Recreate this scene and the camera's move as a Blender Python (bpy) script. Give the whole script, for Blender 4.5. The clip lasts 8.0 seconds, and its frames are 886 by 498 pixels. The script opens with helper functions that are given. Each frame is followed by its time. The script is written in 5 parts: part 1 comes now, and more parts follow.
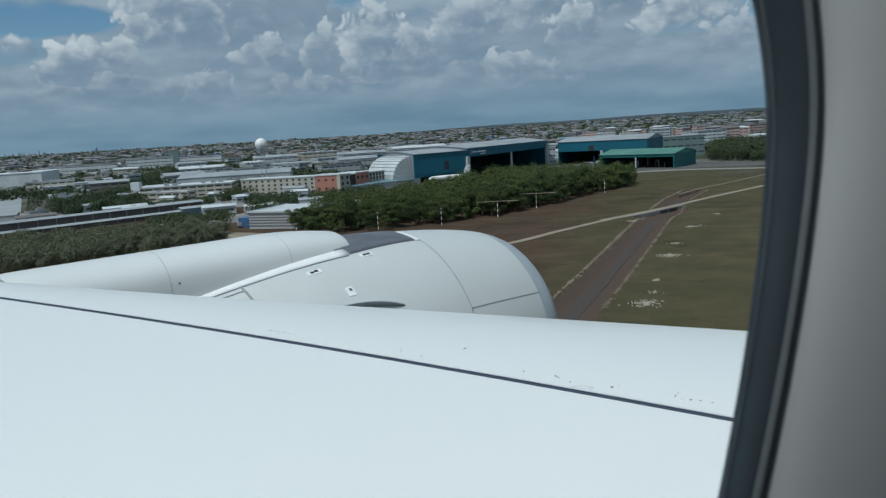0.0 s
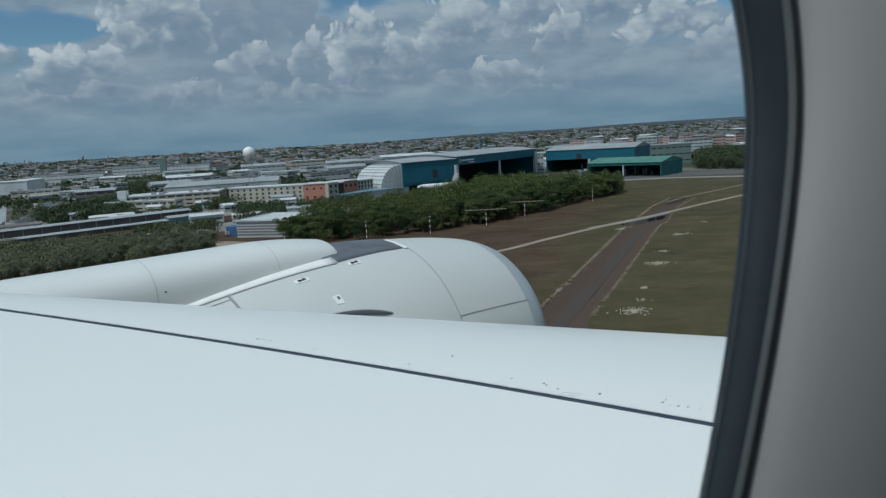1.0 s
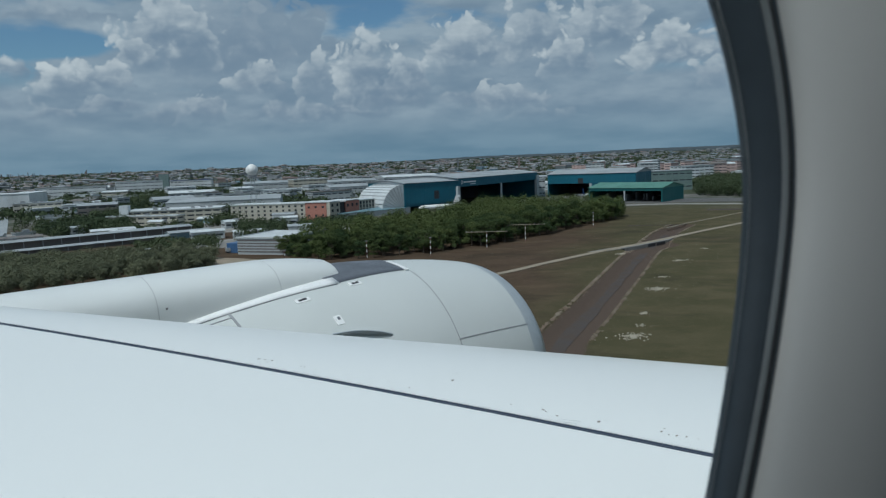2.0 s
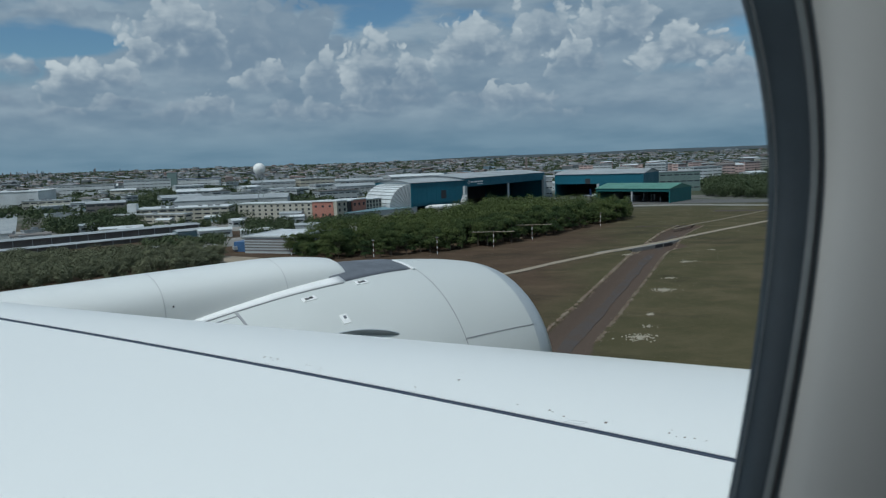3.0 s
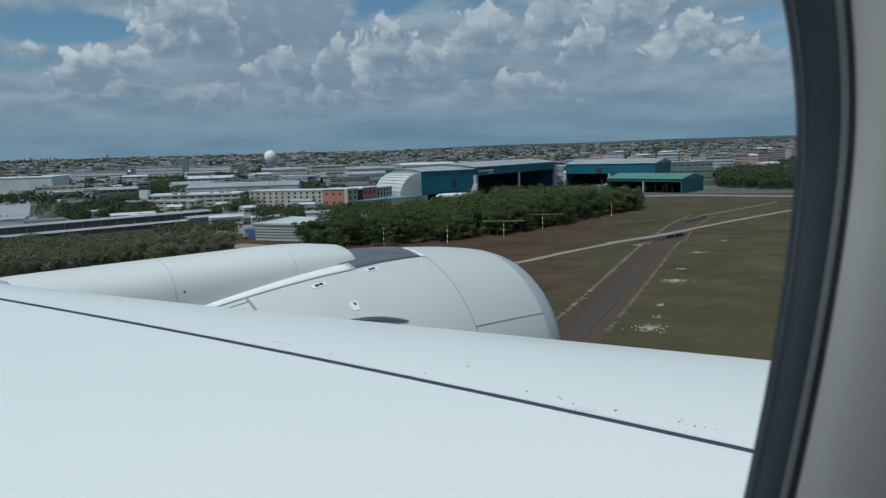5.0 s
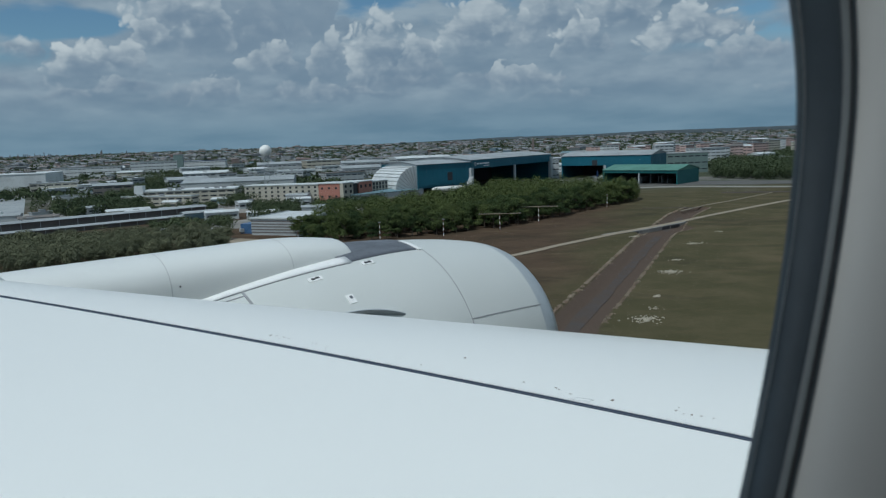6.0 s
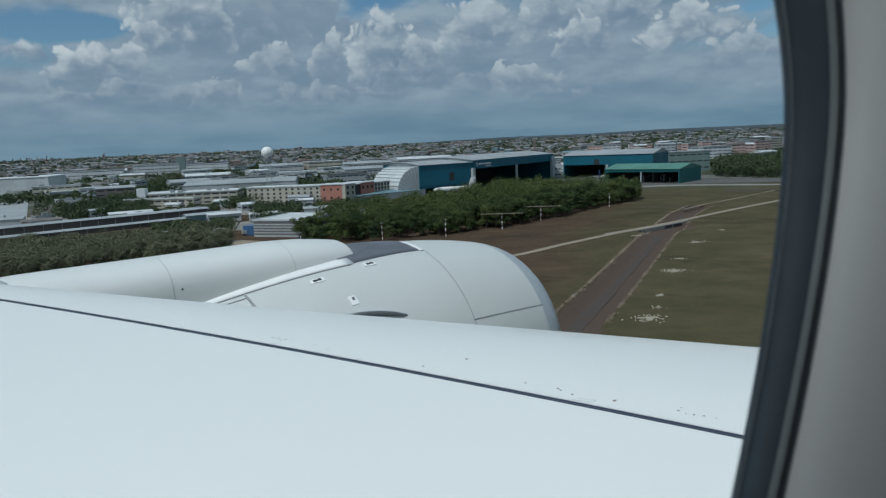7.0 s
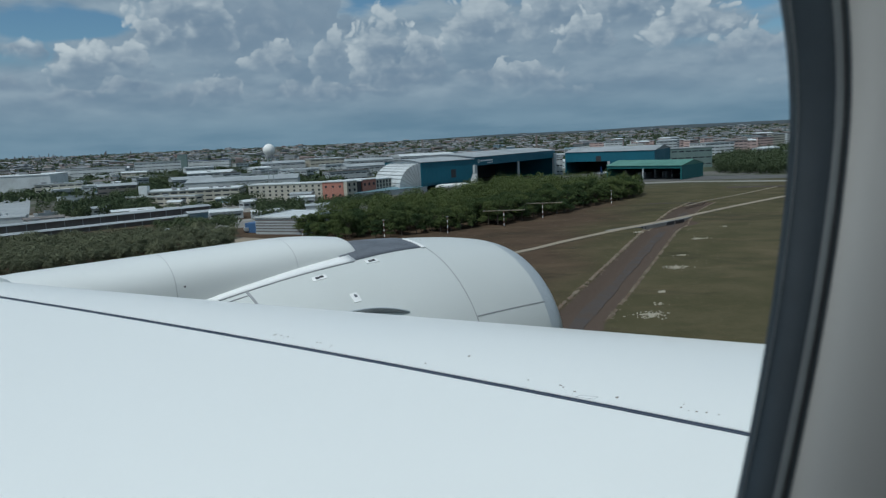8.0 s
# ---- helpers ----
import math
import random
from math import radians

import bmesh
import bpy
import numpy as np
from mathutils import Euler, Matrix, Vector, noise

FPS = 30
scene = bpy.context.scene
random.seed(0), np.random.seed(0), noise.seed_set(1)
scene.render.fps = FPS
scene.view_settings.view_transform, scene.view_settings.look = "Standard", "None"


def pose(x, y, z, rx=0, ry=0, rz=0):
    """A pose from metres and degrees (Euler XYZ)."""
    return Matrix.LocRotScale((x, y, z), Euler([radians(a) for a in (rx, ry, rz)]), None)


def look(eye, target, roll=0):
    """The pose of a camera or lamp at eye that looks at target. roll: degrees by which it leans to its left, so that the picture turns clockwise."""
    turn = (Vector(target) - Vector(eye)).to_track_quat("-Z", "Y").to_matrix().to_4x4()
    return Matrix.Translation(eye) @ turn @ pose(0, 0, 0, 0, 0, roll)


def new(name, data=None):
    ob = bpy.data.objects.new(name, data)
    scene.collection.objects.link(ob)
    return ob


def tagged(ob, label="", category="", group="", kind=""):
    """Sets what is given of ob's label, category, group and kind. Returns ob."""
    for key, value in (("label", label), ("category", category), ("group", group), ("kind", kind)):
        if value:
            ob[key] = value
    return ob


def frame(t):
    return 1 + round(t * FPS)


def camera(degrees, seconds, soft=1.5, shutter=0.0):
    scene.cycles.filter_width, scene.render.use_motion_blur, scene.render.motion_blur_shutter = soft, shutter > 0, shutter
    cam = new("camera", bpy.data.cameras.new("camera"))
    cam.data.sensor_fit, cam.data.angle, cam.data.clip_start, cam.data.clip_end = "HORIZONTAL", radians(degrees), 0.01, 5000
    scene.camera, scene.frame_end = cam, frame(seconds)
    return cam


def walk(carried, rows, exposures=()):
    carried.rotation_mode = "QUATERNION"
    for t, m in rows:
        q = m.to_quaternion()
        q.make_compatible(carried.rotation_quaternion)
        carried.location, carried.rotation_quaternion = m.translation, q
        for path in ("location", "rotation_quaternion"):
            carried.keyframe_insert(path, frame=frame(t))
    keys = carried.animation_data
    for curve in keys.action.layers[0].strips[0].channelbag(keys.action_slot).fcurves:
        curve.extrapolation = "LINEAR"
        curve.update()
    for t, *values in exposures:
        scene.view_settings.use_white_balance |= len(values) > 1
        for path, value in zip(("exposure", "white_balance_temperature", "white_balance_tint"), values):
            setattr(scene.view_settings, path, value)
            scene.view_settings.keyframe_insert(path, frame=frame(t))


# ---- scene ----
cam = camera(62.6, 8.0, soft=1.25)
cam.data.dof.use_dof, cam.data.dof.focus_distance, cam.data.dof.aperture_fstop = True, 40.0, 14.0   # a telephone's small lens

# ---- the camera and its path ----
EYE = Vector((0.0, 0.0, 57.0))      # seat height above the field
HEADING = 41.0                      # the aircraft's nose, degrees from +x


def held(t, dx, dy, dz, pitch, roll, yaw):
    """A row of the path: seconds, small shifts of the eye in metres, turn in degrees."""
    m = Matrix.Translation(EYE + Vector((dx, dy, dz)))
    return t, m @ pose(0, 0, 0, 0, 0, yaw) @ pose(0, 0, 0, pitch) @ pose(0, 0, 0, 0, roll, 0) @ pose(0, 0, 0, 90)


walk(cam, [
    held(0.0, 0.0094, 0.0028, -0.0008, -9.36, 3.45, -0.38),
    held(0.5, 0.0096, 0.0105, -0.0142, -9.85, 3.67, -0.36),
    held(1.0, 0.0148, 0.0082, -0.0070, -8.76, 3.45, -1.32),
    held(1.5, 0.0041, -0.0315, 0.0235, -6.80, 2.58, -2.15),
    held(1.7, 0.0038, -0.0280, 0.0200, -7.05, 2.45, -1.80),
    held(2.8, 0.0030, -0.0060, 0.0085, -7.13, 2.02, -1.00),
    held(3.0, 0.0031, -0.0037, 0.0076, -7.10, 1.97, -0.86),
    held(3.5, 0.0051, 0.0067, -0.0032, -7.43, 1.63, -0.68),
    held(4.0, 0.0019, 0.0100, -0.0037, -7.05, 1.03, -0.57),
    held(4.5, 0.0000, 0.0000, 0.0000, -7.31, 1.43, -0.06),
    held(4.7, 0.0002, 0.0010, -0.0012, -7.67, 1.50, 0.00),
    held(5.8, 0.0030, 0.0120, -0.0135, -8.28, 1.98, -0.28),
    held(6.0, 0.0035, 0.0131, -0.0142, -8.50, 2.06, -0.31),
    held(6.5, 0.0065, 0.0085, -0.0113, -8.29, 2.13, -0.35),
    held(7.0, 0.0101, 0.0146, -0.0109, -8.46, 2.49, -0.12),
    held(7.5, 0.0088, 0.0165, -0.0104, -8.87, 2.83, -0.27),
    held(8.0, 0.0085, 0.0142, -0.0100, -8.69, 2.62, 0.04),
], exposures=[(0.0, 0.03, 5850, 4), (0.5, -0.09, 5850, 4), (1.5, -0.06, 5850, 4), (3.0, -0.04, 5850, 4), (4.5, -0.01, 5850, 4), (6.0, -0.07, 5850, 4), (8.0, -0.03, 5850, 4)])

# ---- world and sun ----
SUN_ELEVATION, SUN_AZIMUTH = 58.0, 228.0      # degrees; azimuth from +x, counter-clockwise
world = bpy.data.worlds.new("world")
scene.world = world
world.use_nodes = True
wn, wl = world.node_tree.nodes, world.node_tree.links
wn.clear()


def wire(tree, value, socket):
    if isinstance(value, bpy.types.NodeSocket):
        tree.links.new(value, socket)
    elif value is not None:
        socket.default_value = value


def calc(tree, op, a, b=None, clamp=False):
    n = tree.nodes.new("ShaderNodeMath")
    n.operation, n.use_clamp = op, clamp
    wire(tree, a, n.inputs[0])
    wire(tree, b, n.inputs[1])
    return n.outputs[0]


def ramp_range(tree, v, lo, hi):
    n = tree.nodes.new("ShaderNodeMapRange")
    n.interpolation_type = "SMOOTHSTEP"
    wire(tree, v, n.inputs[0])
    n.inputs[1].default_value, n.inputs[2].default_value = lo, hi
    return n.outputs[0]


def blend(tree, fac, a, b, mode="MIX"):
    n = tree.nodes.new("ShaderNodeMix")
    n.data_type, n.blend_type = "RGBA", mode
    wire(tree, fac, n.inputs[0])
    wire(tree, a, n.inputs[6])
    wire(tree, b, n.inputs[7])
    return n.outputs[2]


def grain(tree, vec, scale, detail=5.0, rough=0.55, distortion=0.0):
    n = tree.nodes.new("ShaderNodeTexNoise")
    wire(tree, vec, n.inputs["Vector"])
    n.inputs["Scale"].default_value, n.inputs["Detail"].default_value = scale, detail
    n.inputs["Roughness"].default_value, n.inputs["Distortion"].default_value = rough, distortion
    return n.outputs["Fac"]


def vector(tree, x, y, z):
    n = tree.nodes.new("ShaderNodeCombineXYZ")
    for s, v in zip(n.inputs, (x, y, z)):
        wire(tree, v, s)
    return n.outputs[0]


# cumulus heads: azimuth and height of the base, half width, height (degrees), whiteness
HEADS = ((-25.6, 10.1, 4.2, 1.1, 0.45), (-10.4, 7.6, 3.6, 4.6, 0.16), (-14.4, 7.1, 4.0, 4.8, 0.36), (-18.3, 7.3, 3.1, 5.0, 0.90), (-20.4, 7.4, 1.3, 1.9, 0.85),
         (-23.7, 5.5, 2.8, 2.1, 1.00), (-28.3, 6.4, 1.2, 1.6, 0.85), (-12.0, 5.6, 2.0, 2.1, 0.85), (-7.4, 5.4, 2.1, 2.7, 0.75), (-3.9, 4.1, 2.5, 5.1, 0.85),
         (-1.3, 5.3, 1.7, 2.6, 0.85), (14.2, 7.4, 3.0, 4.6, 0.90), (8.9, 6.9, 2.6, 4.3, 0.75), (3.9, 6.9, 3.1, 3.2, 0.85), (11.4, 6.2, 1.9, 2.4, 0.90),
         (19.0, 6.0, 3.0, 3.1, 1.00), (23.0, 4.8, 2.3, 1.9, 0.70), (6.6, 3.6, 3.0, 1.9, 0.75), (-16.4, 3.6, 1.7, 1.7, 0.75))


def low_heads():
    """Small flat clouds in rows towards the horizon, and on round the sky."""
    rng = random.Random(12)
    out = [(rng.uniform(-34, 34), rng.uniform(2.6, 5.0), rng.uniform(1.6, 3.6), rng.uniform(0.7, 1.5), rng.uniform(0.3, 0.7)) for _ in range(20)]
    return sorted(out, key=lambda h: -h[1])


def build_sky():
    tree = world.node_tree
    co = wn.new("ShaderNodeTexCoord")
    sep = wn.new("ShaderNodeSeparateXYZ")
    wl.new(co.outputs["Generated"], sep.inputs[0])
    az = calc(tree, "ARCTAN2", sep.outputs[0], sep.outputs[1])
    el = calc(tree, "ARCSINE", sep.outputs[2])
    sky = wn.new("ShaderNodeTexSky")
    sky.sky_type, sky.sun_disc = "NISHITA", False
    sky.sun_elevation = radians(SUN_ELEVATION)
    sky.sun_rotation = radians(90.0 - SUN_AZIMUTH)
    sky.air_density, sky.dust_density, sky.ozone_density = 1.0, 0.2, 4.0
    blue = blend(tree, 1.0, sky.outputs[0], (0.056, 0.063, 0.062, 1), "MULTIPLY")

    def puffs(x_, y_, scale):
        """Rounded cauliflower lumps."""
        n = wn.new("ShaderNodeTexVoronoi")
        n.feature, n.inputs["Scale"].default_value, n.inputs["Smoothness"].default_value = "SMOOTH_F1", scale, 0.45
        wl.new(vector(tree, x_, y_, 0.2), n.inputs["Vector"])
        return calc(tree, "SUBTRACT", 0.40, n.outputs["Distance"])

    # the wide broken layer behind the heads, over the whole sky
    def banks(lift):
        flat = vector(tree, az, calc(tree, "MULTIPLY", calc(tree, "ADD", el, lift), 2.6), 0.9)
        return calc(tree, "ADD", calc(tree, "MULTIPLY", grain(tree, flat, 5.0, 2.0, 0.5), 0.65), calc(tree, "MULTIPLY", grain(tree, flat, 17.0, 4.0, 0.5), 0.4))

    layer = banks(0.0)
    slope = calc(tree, "SUBTRACT", layer, banks(0.016))
    for a0, e0, wa, we, k in ((-25.2, 8.6, 4.8, 1.1, -0.42), (-28.0, 6.6, 1.6, 1.0, -0.2), (-5.7, 9.9, 2.6, 1.0, -0.16), (23.4, 8.4, 2.4, 1.3, -0.2), (-13.0, 9.6, 4.5, 1.8, 0.2), (14.0, 8.0, 9.0, 2.0, 0.1)):
        p = calc(tree, "DIVIDE", calc(tree, "SUBTRACT", az, radians(a0)), radians(wa))
        q = calc(tree, "DIVIDE", calc(tree, "SUBTRACT", el, radians(e0)), radians(we))
        r2 = calc(tree, "ADD", calc(tree, "MULTIPLY", p, p), calc(tree, "MULTIPLY", q, q))
        layer = calc(tree, "ADD", layer, calc(tree, "MULTIPLY", calc(tree, "POWER", 2.718, calc(tree, "MULTIPLY", r2, -1.0)), k))
    cover = calc(tree, "MAXIMUM", ramp_range(tree, layer, 0.34, 0.50), ramp_range(tree, el, radians(7.0), radians(5.4)))
    tone = ramp_range(tree, grain(tree, vector(tree, az, calc(tree, "MULTIPLY", el, 3.0), 3.3), 12.0, 4.0, 0.5), 0.34, 0.68)
    tone = calc(tree, "ADD", calc(tree, "MULTIPLY", tone, 0.55), calc(tree, "MULTIPLY", ramp_range(tree, slope, -0.10, 0.12), 0.45))
    mix = blend(tree, cover, blue, blend(tree, tone, (0.190, 0.252, 0.315, 1), (0.320, 0.375, 0.420, 1)))
    # heads, the far ones first: lumpy outline, bright crown, flat grey base
    one, two = (grain(tree, vector(tree, az, calc(tree, "MULTIPLY", el, 1.2), z), 34.0, 4.0, 0.5) for z in (0.37, 4.2))
    x_ = calc(tree, "ADD", az, calc(tree, "MULTIPLY", calc(tree, "SUBTRACT", one, 0.5), 0.040))
    y_ = calc(tree, "ADD", el, calc(tree, "MULTIPLY", calc(tree, "SUBTRACT", two, 0.5), 0.032))
    big, fine = puffs(x_, y_, 42.0), puffs(x_, y_, 100.0)
    knob = calc(tree, "ADD", calc(tree, "MULTIPLY", big, 0.60), calc(tree, "MULTIPLY", fine, 0.34))
    gloom = calc(tree, "MULTIPLY", calc(tree, "SUBTRACT", grain(tree, vector(tree, az, calc(tree, "MULTIPLY", el, 2.2), 7.7), 30.0, 4.0, 0.5), 0.5), 1.1)
    for a0, e0, wa, we, white in (*HEADS, *low_heads()):
        p = calc(tree, "MULTIPLY", calc(tree, "SUBTRACT", x_, radians(a0)), 1.0 / radians(1.32 * wa))
        q = calc(tree, "MULTIPLY", calc(tree, "SUBTRACT", y_, radians(e0)), 1.0 / radians(1.16 * we))
        r = calc(tree, "MAXIMUM", q, calc(tree, "MULTIPLY", q, -2.6))
        f = calc(tree, "SUBTRACT", 1.0, calc(tree, "SQRT", calc(tree, "ADD", calc(tree, "MULTIPLY", p, p), calc(tree, "MULTIPLY", r, r))))
        f = calc(tree, "ADD", f, knob)
        soft = calc(tree, "MULTIPLY", ramp_range(tree, f, -0.04, 0.14 if we > 1.6 else 0.34), ramp_range(tree, q, -0.30, 0.34))
        rim = calc(tree, "MULTIPLY", ramp_range(tree, f, 0.55, 0.0), 0.30)
        lit = calc(tree, "ADD", calc(tree, "MULTIPLY", q, 0.55), calc(tree, "ADD", calc(tree, "MULTIPLY", knob, 1.5), gloom))
        lit = calc(tree, "ADD", calc(tree, "SUBTRACT", lit, calc(tree, "MULTIPLY", p, 0.24)), rim)
        lit = calc(tree, "MULTIPLY", ramp_range(tree, lit, -0.40, 1.12), white)
        mix = blend(tree, calc(tree, "MULTIPLY", soft, 0.62 + 0.36 * white), mix, blend(tree, lit, (0.185, 0.243, 0.308, 1), (0.555, 0.575, 0.575, 1)))
    wisps = grain(tree, vector(tree, az, calc(tree, "MULTIPLY", el, 5.0), 2.1), 7.0, 5.0, 0.55)
    low_band = blend(tree, ramp_range(tree, wisps, 0.3, 0.7), (0.140, 0.222, 0.288, 1), (0.200, 0.283, 0.345, 1))
    mix = blend(tree, calc(tree, "SUBTRACT", 1.0, ramp_range(tree, el, radians(0.4), radians(4.6))), mix, low_band)
    bg = wn.new("ShaderNodeBackground")
    bg.inputs["Strength"].default_value = 1.0
    wl.new(mix, bg.inputs["Color"])
    out = wn.new("ShaderNodeOutputWorld")
    wl.new(bg.outputs[0], out.inputs[0])


build_sky()
sun = new("sun", bpy.data.lights.new("sun", "SUN"))
sun.data.energy, sun.data.angle, sun.data.color = 2.6, radians(2.0), (1.0, 0.955, 0.89)
sun_way = Vector((math.cos(radians(SUN_AZIMUTH)) * math.cos(radians(SUN_ELEVATION)),
                  math.sin(radians(SUN_AZIMUTH)) * math.cos(radians(SUN_ELEVATION)), math.sin(radians(SUN_ELEVATION))))
sun.matrix_world = look(EYE + sun_way * 300.0, EYE)


# ---- materials ----
def surface(name, colour, rough=0.6, second=None, scale=1.0, amount=0.5, metal=0.0, bump=0.0, fine=None, fine_amount=0.15, vary=0.0,
            coat=0.0, spec=0.5):
    """A surface with a broad stain and a fine grain, in metres; vary: how much pieces differ from one another."""
    m = bpy.data.materials.new(name)
    m.use_nodes = True
    tree = m.node_tree
    b = tree.nodes["Principled BSDF"]
    co = tree.nodes.new("ShaderNodeTexCoord").outputs["Object"]
    c = (*colour, 1)
    second = second or tuple(v * 0.72 for v in colour)
    stain = ramp_range(tree, grain(tree, co, scale, 4.0, 0.6), 0.35, 0.68)
    col = blend(tree, calc(tree, "MULTIPLY", stain, amount), c, (*second, 1))
    fine = fine or scale * 9.0
    g = grain(tree, co, fine, 4.0, 0.65)
    k = calc(tree, "ADD", 1.0 - fine_amount, calc(tree, "MULTIPLY", g, 2.0 * fine_amount))
    if vary:
        info = tree.nodes.new("ShaderNodeObjectInfo")
        k = calc(tree, "MULTIPLY", k, calc(tree, "ADD", 1.0 - vary, calc(tree, "MULTIPLY", info.outputs["Random"], 2.0 * vary)))
    col = blend(tree, 1.0, col, vector(tree, k, k, k), "MULTIPLY")
    tree.links.new(col, b.inputs["Base Color"])
    tree.links.new(calc(tree, "ADD", rough - 0.06, calc(tree, "MULTIPLY", stain, 0.12), True), b.inputs["Roughness"])
    b.inputs["Metallic"].default_value = metal
    b.inputs["Specular IOR Level"].default_value = spec
    if coat:
        b.inputs["Coat Weight"].default_value, b.inputs["Coat Roughness"].default_value = coat, 0.12
    if bump:
        n = tree.nodes.new("ShaderNodeBump")
        n.inputs["Strength"].default_value, n.inputs["Distance"].default_value = min(1.0, bump * 4), bump
        tree.links.new(g, n.inputs["Height"])
        tree.links.new(n.outputs[0], b.inputs["Normal"])
    return m


def leafy(name, dark, light, scale=0.35):
    """Foliage: clumps differ leaf by leaf and tree by tree."""
    m = bpy.data.materials.new(name)
    m.use_nodes = True
    tree = m.node_tree
    b = tree.nodes["Principled BSDF"]
    geo = tree.nodes.new("ShaderNodeNewGeometry")
    info = tree.nodes.new("ShaderNodeObjectInfo")
    co = tree.nodes.new("ShaderNodeTexCoord").outputs["Object"]
    f = calc(tree, "ADD", calc(tree, "MULTIPLY", geo.outputs["Random Per Island"], 0.26), calc(tree, "MULTIPLY", grain(tree, co, scale, 3.0), 0.75))
    f = calc(tree, "ADD", f, calc(tree, "MULTIPLY", calc(tree, "SUBTRACT", info.outputs["Random"], 0.5), 0.75), True)
    tree.links.new(blend(tree, f, (*dark, 1), (*light, 1)), b.inputs["Base Color"])
    b.inputs["Roughness"].default_value = 0.9
    b.inputs["Specular IOR Level"].default_value = 0.12
    return m


M_PAINT = surface("aircraft_white_paint", (0.80, 0.81, 0.795), 0.38, (0.755, 0.765, 0.75), 0.5, 0.5, fine=60, fine_amount=0.012, coat=0.15)
M_NACELLE = surface("nacelle_grey_paint", (0.62, 0.64, 0.625), 0.40, (0.56, 0.58, 0.565), 0.8, 0.5, fine=50, fine_amount=0.02, coat=0.1)
M_PYLON = surface("pylon_white_paint", (0.72, 0.735, 0.72), 0.35, (0.66, 0.67, 0.655), 0.8, 0.5, fine=50, fine_amount=0.02, coat=0.15)
M_SEAL = surface("dark_rubber_seal", (0.018, 0.026, 0.055), 0.6, (0.03, 0.04, 0.07), 3.0, 0.5)
M_SLATE = surface("slate_metal_strip", (0.065, 0.085, 0.115), 0.5, None, 3.0, 0.5)
M_LINE = surface("panel_gap", (0.33, 0.34, 0.35), 0.7, None, 4.0, 0.5)
M_JOINT = surface("sealed_joint", (0.47, 0.48, 0.48), 0.6, None, 4.0, 0.5)
M_LIP = surface("bare_metal_lip", (0.50, 0.53, 0.55), 0.36, (0.44, 0.47, 0.49), 1.5, 0.5, metal=0.25)
M_GRILLE = surface("dark_metal_panel", (0.17, 0.18, 0.205), 0.5, (0.12, 0.13, 0.15), 2.5, 0.7, metal=0.3, fine=14, fine_amount=0.1)
M_STRAKE = surface("strake_grey_paint", (0.42, 0.46, 0.51), 0.5, None, 3.0, 0.4)
M_DARK = surface("dark_grey_metal", (0.085, 0.09, 0.10), 0.55, None, 3.0, 0.5)
M_WHITE_MARK = surface("white_marking", (0.85, 0.85, 0.84), 0.5, None, 5.0, 0.15)
# black print, and black that stands for the shade inside openings
M_BLACK_MARK_SHADE = surface("black_marking_and_shade", (0.03, 0.03, 0.035), 0.5, None, 5.0, 0.2)
M_SPECK = surface("worn_primer", (0.21, 0.175, 0.145), 0.7, None, 30.0, 0.5)
M_CABIN = surface("cabin_panel_plastic", (0.55, 0.555, 0.55), 0.55, (0.50, 0.505, 0.50), 3.0, 0.5, bump=0.0003, fine=900, fine_amount=0.03)
M_REVEAL = surface("window_reveal_grey", (0.043, 0.056, 0.070), 0.55, (0.032, 0.043, 0.056), 6.0, 0.5)
M_GASKET = surface("window_gasket_black", (0.012, 0.013, 0.016), 0.55, None, 20.0, 0.3)
M_RIM = surface("window_rim_grey", (0.165, 0.18, 0.19), 0.5, None, 20.0, 0.3)
def pane_material():
    """Clear pane with a trace of gloss and smears."""
    m = bpy.data.materials.new("clear_acrylic")
    m.use_nodes = True
    tree = m.node_tree
    tree.nodes.clear()
    out = tree.nodes.new("ShaderNodeOutputMaterial")
    mix = tree.nodes.new("ShaderNodeMixShader")
    clear = tree.nodes.new("ShaderNodeBsdfTransparent")
    clear.inputs[0].default_value = (0.985, 0.99, 0.99, 1)
    gloss = tree.nodes.new("ShaderNodeBsdfGlossy")
    gloss.inputs["Roughness"].default_value = 0.12
    co = tree.nodes.new("ShaderNodeTexCoord").outputs["Object"]
    wire(tree, calc(tree, "ADD", 0.0005, calc(tree, "MULTIPLY", grain(tree, co, 18.0, 5.0, 0.6), 0.0008)), mix.inputs[0])
    tree.links.new(clear.outputs[0], mix.inputs[1])
    tree.links.new(gloss.outputs[0], mix.inputs[2])
    tree.links.new(mix.outputs[0], out.inputs[0])
    return m


M_PANE = pane_material()
M_CARPET = surface("cabin_carpet", (0.05, 0.06, 0.09), 0.95, None, 6.0, 0.5)

M_TRACK = surface("pale_gravel", (0.285, 0.24, 0.18), 0.95, (0.22, 0.18, 0.132), 0.08, 0.6, fine=0.8, fine_amount=0.2)
M_ASPHALT = surface("worn_asphalt", (0.085, 0.085, 0.085), 0.9, (0.12, 0.115, 0.105), 0.03, 0.7, fine=0.6)
M_CONCRETE = surface("pale_concrete", (0.27, 0.26, 0.24), 0.9, (0.19, 0.18, 0.165), 0.05, 0.7, fine=0.5)
M_STONE = surface("ditch_rubble", (0.30, 0.25, 0.19), 0.95, (0.20, 0.135, 0.10), 0.12, 0.8, vary=0.3)
M_PALE_STONE = surface("pale_broken_stone", (0.42, 0.385, 0.31), 0.95, (0.30, 0.27, 0.21), 0.6, 0.6)
M_MUD = surface("ditch_mud", (0.074, 0.066, 0.064), 0.95, (0.088, 0.067, 0.054), 0.22, 0.9, spec=0.1)
